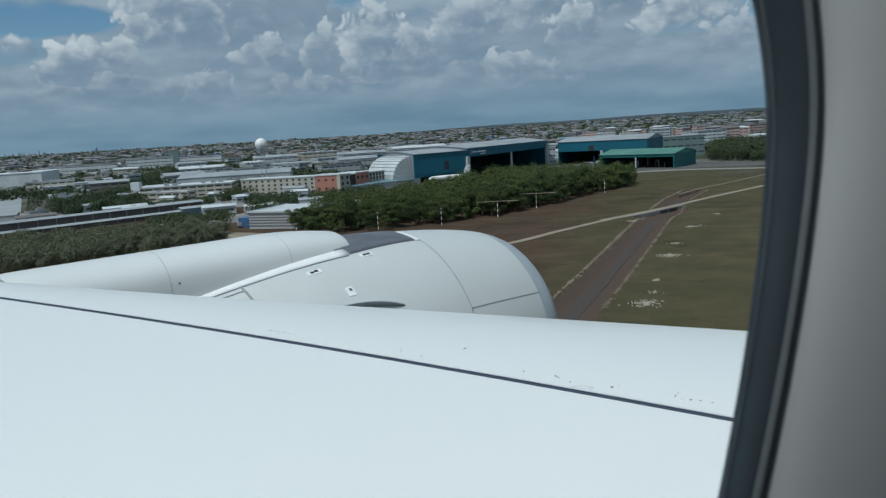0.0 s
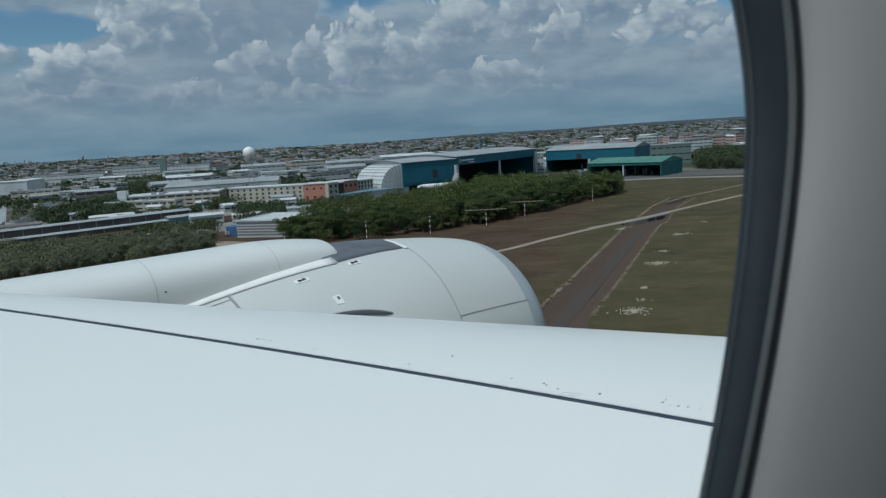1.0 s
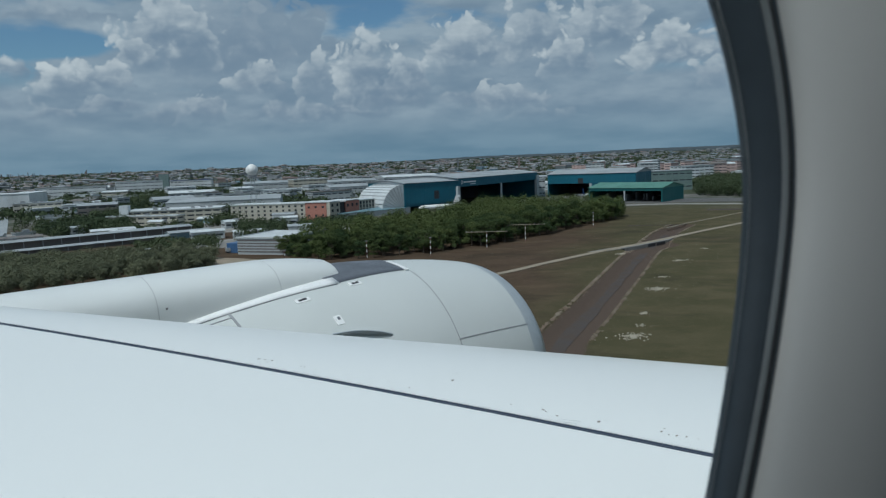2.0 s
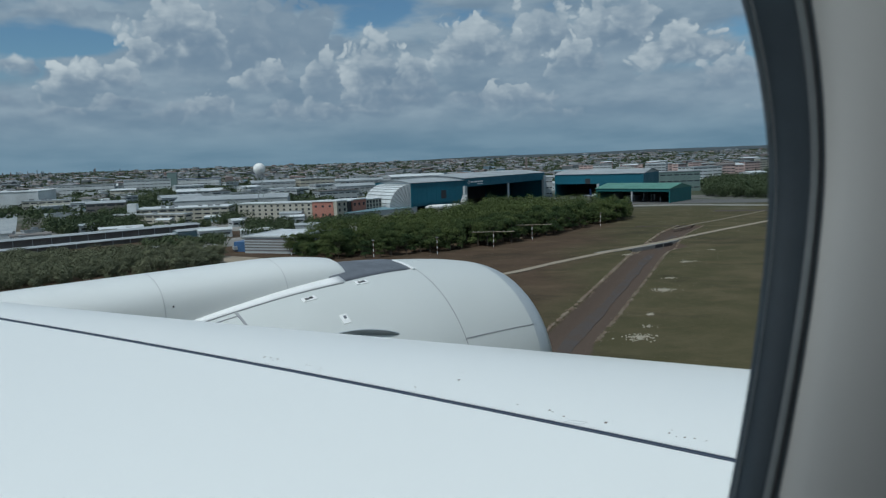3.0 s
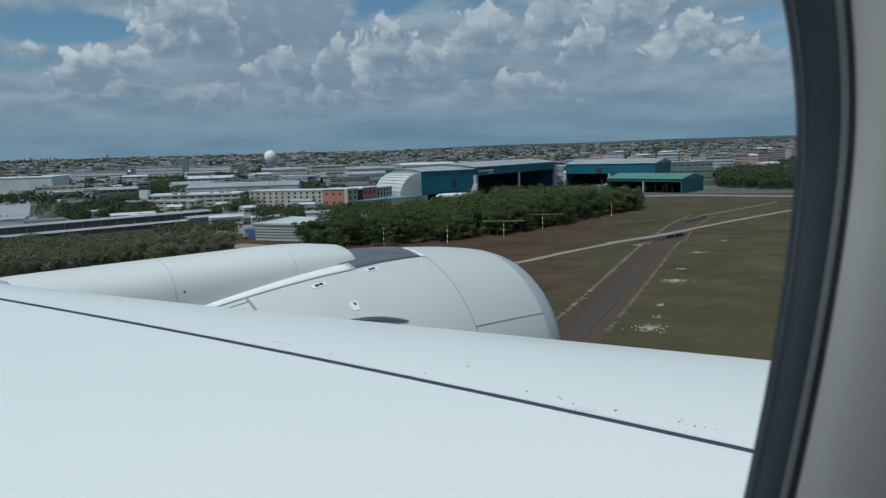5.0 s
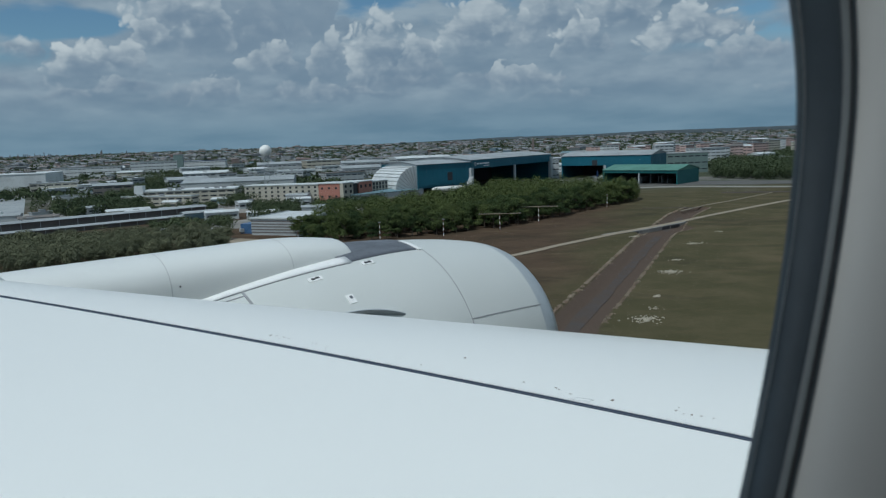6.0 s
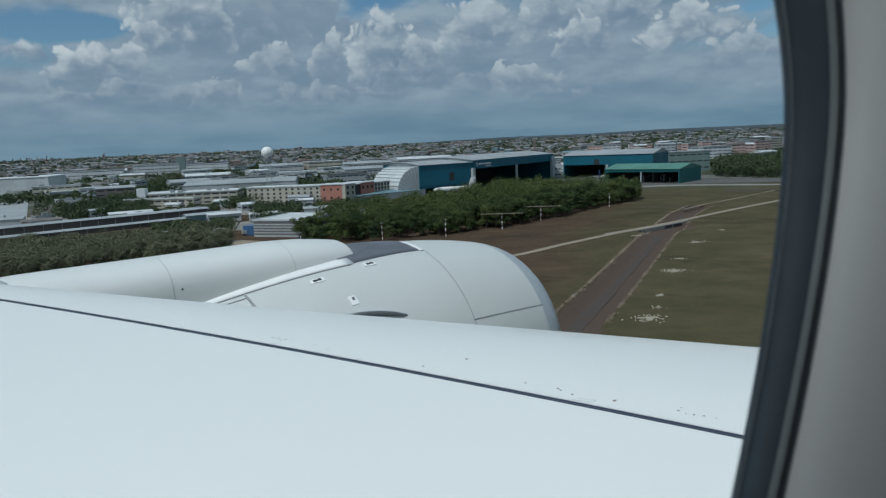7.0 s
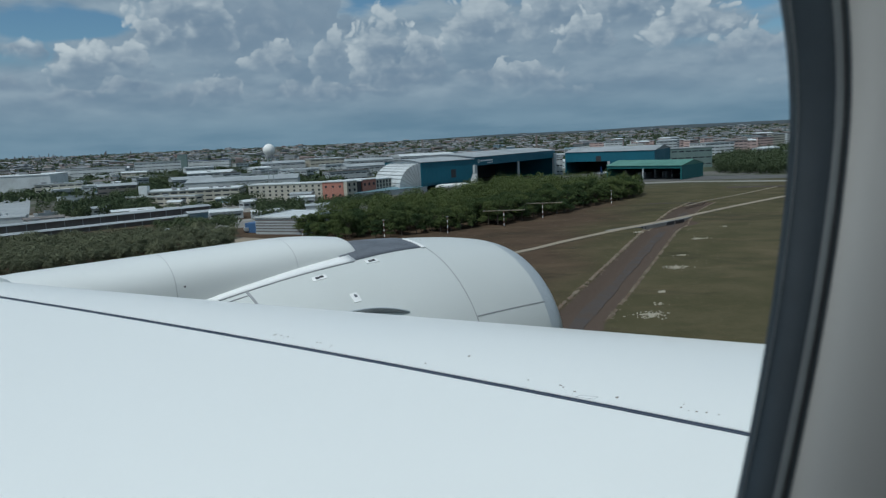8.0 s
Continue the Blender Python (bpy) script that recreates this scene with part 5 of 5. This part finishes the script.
for k, (x, y, a, L, D, h, w, r) in enumerate(((-150.0, 575.0, 20.0, 26.0, 12.0, 5.0, M_PALE, M_WHITE_ROOF), (-205.0, 590.0, 38.0, 34.0, 12.0, 5.0, M_BLUE_ROOF, M_GREY_ROOF), (-112.0, 600.0, 10.0, 20.0, 10.0, 6.0, M_PALE, M_GREY_ROOF),
        (-290.0, 640.0, 30.0, 36.0, 14.0, 5.0, M_CREAM, M_WHITE_ROOF), (-345.0, 600.0, 34.0, 30.0, 12.0, 5.0, M_PALE, M_DARK_ROOF_SHADE), (-395.0, 610.0, 20.0, 40.0, 18.0, 6.0, M_PALE, M_GREY_ROOF), (-250.0, 655.0, 12.0, 28.0, 10.0, 4.0, M_PALE, M_GREY_ROOF))):
    block("depot_shed", "small depot shed under a sheet roof", x, y, a, L, D, h, w, r, "gable", 1.4, group="depot sheds")

# ---- the town beyond: warehouses, flats and houses up to the horizon ----
def town_material():
    """Walls and roofs of far houses, each its own colour, muted for distance haze."""
    m = bpy.data.materials.new("far_town_walls_hazed")
    m.use_nodes = True
    tree = m.node_tree
    b = tree.nodes["Principled BSDF"]
    geo = tree.nodes.new("ShaderNodeNewGeometry")
    ramp = tree.nodes.new("ShaderNodeValToRGB")
    ramp.color_ramp.interpolation = "CONSTANT"
    shades = ((0.0, (0.23, 0.245, 0.26)), (0.2, (0.14, 0.15, 0.16)), (0.34, (0.19, 0.155, 0.145)), (0.48, (0.27, 0.285, 0.295)), (0.56, (0.12, 0.135, 0.14)),
              (0.72, (0.21, 0.19, 0.18)), (0.82, (0.26, 0.27, 0.285)), (0.88, (0.15, 0.11, 0.10)), (0.95, (0.12, 0.18, 0.22)))
    el = ramp.color_ramp.elements
    while len(el) < len(shades):
        el.new(0.5)
    for e, (p, c) in zip(el, shades):
        e.position, e.color = p, (*c, 1)
    tree.links.new(geo.outputs["Random Per Island"], ramp.inputs[0])
    co = tree.nodes.new("ShaderNodeTexCoord").outputs["Object"]
    k = calc(tree, "ADD", 0.75, calc(tree, "MULTIPLY", grain(tree, co, 0.12, 4.0, 0.7), 0.5))
    tree.links.new(blend(tree, 1.0, ramp.outputs[0], vector(tree, k, k, k), "MULTIPLY"), b.inputs["Base Color"])
    b.inputs["Roughness"].default_value = 0.85
    return m


def town():
    rng = random.Random(21)
    walls = (M_PALE, M_WHITE_ROOF, M_CREAM, M_WHITE_ROOF, M_PALE, M_DARK_ROOF_SHADE)
    roofs = (M_GREY_ROOF, M_WHITE_ROOF, M_GREY_ROOF, M_DARK_ROOF_SHADE, M_BLUE_ROOF, M_WHITE_ROOF)
    used = [(-318 + 50, 800, 120, 60), (-195, 845, 30, 30), (-235, 880, 130, 60), (-200, 1480, 260, 120), (50, 1430, 220, 110)]
    made = 0
    for _ in range(4000):
        y = 880.0 + 1150.0 * rng.random() ** 1.2
        x = rng.uniform(-0.74, 0.60) * y - 20
        if -130 < x < 380 and y < 1150 or x > 300 and y < 1180 or x < -430 and y < 1230:
            continue
        L, D = rng.uniform(18, 58), rng.uniform(16, 40)
        if any(abs(x - a) < (L + c) * 0.55 and abs(y - b) < (D + d) * 0.75 for a, b, c, d in used):
            continue
        used.append((x, y, L, D))
        made += 1
        if made > 150:
            break
        h = rng.choice((7, 9, 11, 13, 16, 19))
        pink = x > 380 and y > 1350
        w = M_PINK if pink and rng.random() < 0.6 else rng.choice(walls)
        if pink:
            h, D = rng.choice((24, 27, 31)), 15
        kind = "apartment_block" if pink else rng.choice(("warehouse", "factory", "workshop"))
        block(kind, "pink and cream apartment slab with rows of windows" if pink else "pale industrial building under a wide sheet roof",
              x - L / 2, y, rng.choice((-24, 18, 32, 44, 6)) + rng.uniform(-5, 5), L, D, h, w, rng.choice(roofs), rng.choice(("flat", "flat", "gable", "arch")), 2.5,
              rows=max(1, int(h / 5)), group="buildings of the town", units=3)
    # the far town, too small to tell house from house
    bm_v, bm_f = [], []

    def far_block(x, y, L, D, h, a):
        m = Matrix.Translation((0, 0, far_rise(y))) @ lay(x, y, a)
        i = len(bm_v)
        for z in (-1.0, h):
            for p, q in ((0, 0), (L, 0), (L, D), (0, D)):
                bm_v.append(m @ Vector((p, q, z)))
        bm_f.extend([(i, i + 1, i + 5, i + 4), (i + 1, i + 2, i + 6, i + 5), (i + 2, i + 3, i + 7, i + 6), (i + 3, i, i + 4, i + 7)])
        j = len(bm_v)
        o = 0.6
        for p, q, z in ((-o, -o, h), (L + o, -o, h), (L + o, D + o, h), (-o, D + o, h), (0, D / 2, h + rng.choice((0.5, 2.5, 4))), (L, D / 2, h + 2.0)):
            bm_v.append(m @ Vector((p, q, z)))
        bm_f.extend([(j, j + 1, j + 5, j + 4), (j + 2, j + 3, j + 4, j + 5), (j + 1, j + 2, j + 5), (j + 3, j, j + 4)])
    for _ in range(4600):
        y = 1900.0 + 2450.0 * rng.random()
        x = rng.uniform(-0.72, 0.60) * y
        tall = rng.random() < 0.05
        far_block(x, y, rng.uniform(10, 44), rng.uniform(9, 22), (rng.uniform(11, 19) if tall else rng.uniform(3.5, 9)) , rng.uniform(-40, 60))
    for k in range(20):
        x, y = rng.uniform(-2500, -1750), rng.uniform(3900, 4250)
        far_block(x, y, rng.uniform(2.5, 5), 4, rng.uniform(18, 34), rng.uniform(0, 40))
    for x, y, h in ((140.0, 2900.0, 60.0), (-60.0, 2600.0, 58.0), (330.0, 2500.0, 56.0)):
        far_block(x, y, 6, 6, h - 6 - far_rise(y), 10)
    me = bpy.data.meshes.new("distant_town")
    me.from_pydata(bm_v, [], bm_f)
    me.materials.append(town_material())
    tagged(new("distant_town", me), "hazy far town of pale, pink and clay-roofed houses", "town", kind="stuff")
    # trees between them
    pts = []
    for _ in range(15000):
        y = 900.0 + 3500.0 * rng.random() ** 0.95
        x = rng.uniform(-0.76, 0.62) * y - 20
        if -130 < x < 380 and y < 1150 or any(abs(x - a) < c * 0.5 and -d * 0.3 < y - b < d for a, b, c, d in used):
            continue
        if noise.noise(Vector((x * 0.004, y * 0.003, 5.0))) > -0.34:
            pts.append((x, y, rng.uniform(0.6, 1.15), 0))
    far_grove("town_trees", "dark green trees scattered between the buildings", None, 13.0, 12.0, 26, 3.0, M_LEAF_FAR, 60, pts)
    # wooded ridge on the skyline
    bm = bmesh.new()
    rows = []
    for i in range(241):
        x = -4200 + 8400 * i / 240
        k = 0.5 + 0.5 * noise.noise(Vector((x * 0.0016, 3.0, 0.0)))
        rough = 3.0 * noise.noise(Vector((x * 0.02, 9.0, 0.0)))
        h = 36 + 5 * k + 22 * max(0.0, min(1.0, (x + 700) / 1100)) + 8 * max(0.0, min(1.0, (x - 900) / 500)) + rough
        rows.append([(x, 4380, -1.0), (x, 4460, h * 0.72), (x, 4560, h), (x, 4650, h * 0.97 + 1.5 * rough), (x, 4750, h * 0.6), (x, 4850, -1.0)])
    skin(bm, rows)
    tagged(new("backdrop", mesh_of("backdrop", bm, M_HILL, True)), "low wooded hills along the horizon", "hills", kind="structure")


town()


def filled_yards():
    """Small sheds and trees in the gaps of the works."""
    rng = random.Random(77)
    walls, roofs = (M_PALE, M_CREAM, M_WHITE_ROOF, M_PALE, M_BLUE_ROOF), (M_GREY_ROOF, M_WHITE_ROOF, M_DARK_ROOF_SHADE, M_GREY_ROOF, M_WHITE_ROOF)
    made = 0
    for _ in range(1500):
        y = rng.uniform(570, 1500)
        x = rng.uniform(-0.62, -0.10) * y
        if taken(x, y, 15.0) or (x + 20) * 0.2 + 700 < y < 960 and x > -110:
            continue
        L, D = rng.uniform(9, 30), rng.uniform(7, 15)
        block("yard_shed", "small pale yard building among trees and vehicles", x - L / 2, y - D / 2, rng.uniform(-20, 60), L, D, rng.choice((3.5, 4.5, 6, 8)), rng.choice(walls), rng.choice(roofs),
              rng.choice(("flat", "gable", "arch")), 1.5, rows=1, group="yard buildings", units=rng.randint(0, 2))
        made += 1
        if made > 85:
            break
    belts = (((-345.0, 640.0), (-250.0, 985.0), 16.0, 12.0, 55), ((-330.0, 800.0), (-225.0, 1010.0), 12.0, 12.0, 30), ((-255.0, 905.0), (-150.0, 930.0), 16.0, 15.0, 40),
             ((-240.0, 665.0), (-205.0, 690.0), 10.0, 11.0, 14), ((-140.0, 620.0), (-100.0, 660.0), 14.0, 9.0, 16), ((-520.0, 760.0), (-330.0, 900.0), 22.0, 10.0, 40),
             ((-640.0, 1010.0), (-380.0, 1130.0), 26.0, 12.0, 60), ((-300.0, 1250.0), (-80.0, 1290.0), 24.0, 13.0, 60), ((-215.0, 820.0), (-170.0, 826.0), 9.0, 15.0, 12),
             ((-372.0, 705.0), (-362.0, 800.0), 16.0, 12.0, 26), ((-362.0, 800.0), (-395.0, 940.0), 14.0, 13.0, 32), ((-395.0, 940.0), (-455.0, 1145.0), 18.0, 14.0, 44),
             ((-455.0, 1145.0), (-505.0, 1445.0), 34.0, 19.0, 80), ((-440.0, 1440.0), (-290.0, 1240.0), 26.0, 18.0, 60), ((-232.0, 862.0), (-205.0, 850.0), 10.0, 16.0, 16),
             ((-252.0, 668.0), (-225.0, 676.0), 9.0, 11.0, 12), ((-208.0, 742.0), (-200.0, 728.0), 7.0, 13.0, 8))
    pts = []
    for a, b, wide, h, n in belts:
        for _ in range(n):
            k = rng.random()
            x, y = a[0] + (b[0] - a[0]) * k + rng.gauss(0, wide * 0.6), a[1] + (b[1] - a[1]) * k + rng.gauss(0, wide * 0.6)
            if not taken(x, y, 3.5):
                pts.append((x, y, h / 12.0 * rng.uniform(0.6, 1.15), 0))
    far_grove("yard_trees", "dark green trees in belts between the works", None, 9.0, 12.0, 110, 1.15, M_LEAF_FAR, 61, pts)


filled_yards()


# ---- approach light masts ----
def mast(x, y, bar, height=11.0):
    m = thing("approach_light_mast", "red and white banded mast" + (" with a light crossbar" if bar else ""), "light mast", Matrix.Translation((x, y, ground_height(x, y))) @ pose(0, 0, 0, 0, 0, -8.0), "approach light masts")
    n = 7
    for k in range(n):
        bm = bmesh.new()
        tube(bm, (0, 0, -0.2 + (height + 0.2) * k / n), (0, 0, -0.2 + (height + 0.2) * (k + 1) / n), 0.2, 0.2, 8)
        part("band", bm, M_RED if k % 2 == 0 else M_WHITE_MARK, m)
    if bar:
        bm = bmesh.new()
        tube(bm, (-13, 0, height), (13, 0, height), 0.22, 0.22, 8)
        part("crossbar", bm, M_TRACK, m, "long tan light crossbar")
        for k in range(9):
            part("lamp", boxed(-12.4 + 3.1 * k, -12.0 + 3.1 * k, -0.2, 0.2, height + 0.2, height + 0.6), M_STEEL, m)
    else:
        part("lamp", boxed(-0.8, 0.8, -0.2, 0.2, height, height + 0.4), M_STEEL, m)


for x, y, bar in ((-76.0, 392.0, False), (-34.0, 420.0, False), (3.0, 425.0, False), (38.0, 446.0, True), (67.0, 482.0, True), (130.0, 556.0, False)):
    mast(x, y, bar)


# ---- parked airliner, vehicles and small works ----
def airliner(x, y, angle, tail, size=1.0):
    a = thing("parked_airliner", "white airliner parked at the hangar with its fin showing", "airliner", Matrix.Translation((x, y, 0.24)) @ pose(0, 0, 0, 0, 0, angle) @ Matrix.Diagonal((size, size, size, 1)))
    bm = bmesh.new()
    prof = [(-19, 0.2), (-16, 0.9), (-11, 1.7), (-6, 2.0), (12, 2.0), (15.5, 1.7), (17.6, 1.1), (18.6, 0.25)]
    skin(bm, [[(u, r * math.cos(2 * math.pi * i / 20), 4.2 + (0.9 if u < -10 else 0) * (-u - 10) / 9 + r * math.sin(2 * math.pi * i / 20)) for i in range(20)] for u, r in prof], True)
    part("fuselage", bm, M_RADOME, a, "white fuselage", True)
    bm = bmesh.new()
    v0 = box(bm, -19.0, -13.5, -0.25, 0.25, 5.5, 6.5)
    for q, (dx, z) in zip(v0[4:], ((-1.8, 13.2), (-3.4, 13.2), (-3.4, 13.2), (-1.8, 13.2))):
        q.co.x, q.co.z = q.co.x + dx, z
    part("fin", bm, tail, a, "white tail fin")
    for s in (-1, 1):
        bm = bmesh.new()
        p = [(3.5, s * 1.6, 3.4), (-3.0, s * 1.6, 3.4), (-5.5, s * 17.0, 4.8), (-3.8, s * 17.0, 4.8)]
        v = [bm.verts.new(q) for q in p] + [bm.verts.new((q[0], q[1], q[2] + 0.4)) for q in p]
        for f in ((0, 1, 2, 3), (7, 6, 5, 4), (0, 1, 5, 4), (1, 2, 6, 5), (2, 3, 7, 6), (3, 0, 4, 7)):
            bm.faces.new([v[i] for i in f])
        part("wing", bm, M_GREY_ROOF, a)
        bm = bmesh.new()
        p = [(-15.0, s * 0.5, 5.8), (-18.0, s * 0.5, 5.8), (-19.5, s * 6.0, 6.3), (-18.2, s * 6.0, 6.3)]
        v = [bm.verts.new(q) for q in p] + [bm.verts.new((q[0], q[1], q[2] + 0.25)) for q in p]
        for f in ((0, 1, 2, 3), (7, 6, 5, 4), (0, 1, 5, 4), (1, 2, 6, 5), (2, 3, 7, 6), (3, 0, 4, 7)):
            bm.faces.new([v[i] for i in f])
        part("tailplane", bm, M_GREY_ROOF, a)
        bm = bmesh.new()
        tube(bm, (3.6, s * 5.6, 2.4), (0.2, s * 5.6, 2.5), 1.0, 0.75, 16)
        part("engine", bm, M_PALE, a)
    for u, w in ((13.5, 0.0), (-1.0, 2.8), (-1.0, -2.8)):
        bm = bmesh.new()
        tube(bm, (u, w - 0.3, 0.5), (u, w + 0.3, 0.5), 0.5, 0.5, 14)
        tube(bm, (u, w, 0.5), (u, w, 3.4), 0.14, 0.14, 8)
        part("landing_gear", bm, M_RUBBER, a)


airliner(16.0, 783.0, 202.0, M_RADOME, 1.25)
airliner(205.0, 905.0, 60.0, M_BLUEWALL)


def truck(x, y, angle, body, label):
    t = thing("service_truck", label, "truck", lay(x, y, angle) @ Matrix.Translation((0, 0, 0.2)), "vehicles by the taxiway")
    part("cargo_body", boxed(-3.6, 1.4, -1.2, 1.2, 1.0, 3.3), body, t)
    bm = boxed(1.6, 3.6, -1.15, 1.15, 0.8, 2.7)
    for v in bm.verts:
        if v.co.z > 2 and v.co.x > 3:
            v.co.x -= 0.5
    part("cab", bm, M_WHITE_ROOF, t)
    part("windscreen", boxed(3.2, 3.42, -1.0, 1.0, 1.7, 2.4), M_GLASS, t)
    part("chassis", boxed(-3.6, 3.4, -0.9, 0.9, 0.55, 0.98), M_DARK, t)
    for u in (-2.6, 2.6):
        for s in (-1, 1):
            bm = bmesh.new()
            tube(bm, (u, s * 0.8, 0.5), (u, s * 1.15, 0.5), 0.5, 0.5, 14)
            part("wheel", bm, M_RUBBER, t)


truck(368.0, 706.0, 10.0, M_PALE, "pale box truck on the taxiway edge")
truck(379.0, 712.0, 14.0, M_GREY_ROOF, "grey tanker truck on the taxiway edge")
truck(396.0, 716.0, 190.0, M_WHITE_ROOF, "white service truck by the taxiway")
def car(x, y, angle, paint, label):
    c = thing("car", label, "car", lay(x, y, angle) @ Matrix.Translation((0, 0, 0.26)), "parked cars")
    bm = boxed(-2.2, 2.2, -0.86, 0.86, 0.28, 0.92)
    for v in bm.verts:
        if v.co.z > 0.6:
            v.co.x *= 0.96
    part("body", bm, paint, c)
    bm = boxed(-1.6, 0.9, -0.76, 0.76, 0.925, 1.46)
    for v in bm.verts:
        if v.co.z > 1.2:
            v.co.x, v.co.y = v.co.x * 0.74, v.co.y * 0.88
    part("cabin", bm, M_GLASS, c)
    for u in (-1.35, 1.35):
        for w in (-0.78, 0.78):
            bm = bmesh.new()
            tube(bm, (u, w - 0.1, 0.31), (u, w + 0.1, 0.31), 0.31, 0.31, 12)
            part("wheel", bm, M_RUBBER, c)


rng_cars = random.Random(31)
for k in range(26):
    t = k / 26
    paint = (M_WHITE_ROOF, M_PALE, M_DARK, M_BLUEWALL, M_STEEL)[rng_cars.randrange(5)]
    car(-132.0 + 66.0 * t + rng_cars.uniform(-1, 1), 668.0 + 30.0 * t + 6.0 * (k % 2), 100.0 + rng_cars.uniform(-6, 6), paint, "small car parked in the office yard")
rng_cars = random.Random(77)
for k in range(16):
    if k < 5:
        truck(-426.0 - 9.0 * k, 712.0 + 3.0 * k, 100.0 + rng_cars.uniform(-8, 8), M_WHITE_ROOF, "white lorry parked in the wide yard")
        continue
    x, y = -190 + rng_cars.uniform(0, 60), 486 + rng_cars.uniform(-6, 16)
    truck(x, y, rng_cars.uniform(0, 180), rng_cars.choice((M_WHITE_ROOF, M_PALE, M_GREY_ROOF)), "small truck parked in the depot yard")

block("stair_block", "narrow white service block between two hangars", 158.0, 992.0, 10.0, 9.0, 14.0, 24.0, M_WHITE_ROOF, M_WHITE_ROOF, "flat", rows=3)
for k in range(3):
    block("market_hall", "open market hall under a long white sheet roof", -395.0 + 26.0 * k, 425.0 + 17.0 * k, 128.0, 52.0, 15.0, 6.0, M_DARK_ROOF_SHADE, M_WHITE_ROOF, "arch", 1.6, group="white market halls")

# ---- what lies west of the wood, seen early on ----
blue = block("logistics_block", "white logistics block with royal blue end panels", -622.0, 600.0, 8.0, 88.0, 40.0, 29.0, M_WHITE_ROOF, M_GREY_ROOF, "flat", rows=4, units=5)
for x0, x1 in ((-0.3, 12.0), (66.0, 88.3)):
    part("blue_panel", boxed(x0, x1, -0.35, -0.09, 4.0, 29.4), M_BLUEWALL, blue, "royal blue wall panel")
block("logistics_annex", "low white annex with blue roof line", -640.0, 560.0, 8.0, 120.0, 28.0, 13.0, M_WHITE_ROOF, M_BLUEWALL, "flat", rows=2)
block("car_park", "grey car park deck with pale parapet", -455.0, 400.0, 20.0, 105.0, 66.0, 9.0, M_DARK_ROOF_SHADE, M_DARK_ROOF_SHADE, "flat", rows=1)
block("pavilion", "low flat pavilion beside the perimeter track", -112.0, 350.0, 24.0, 34.0, 18.0, 4.5, M_PALE, M_DARK_ROOF_SHADE, "flat", rows=1)
block("warehouse", "wide pale distribution warehouse", -800.0, 800.0, 12.0, 130.0, 90.0, 20.0, M_PALE, M_WHITE_ROOF, "flat", rows=1, units=4)
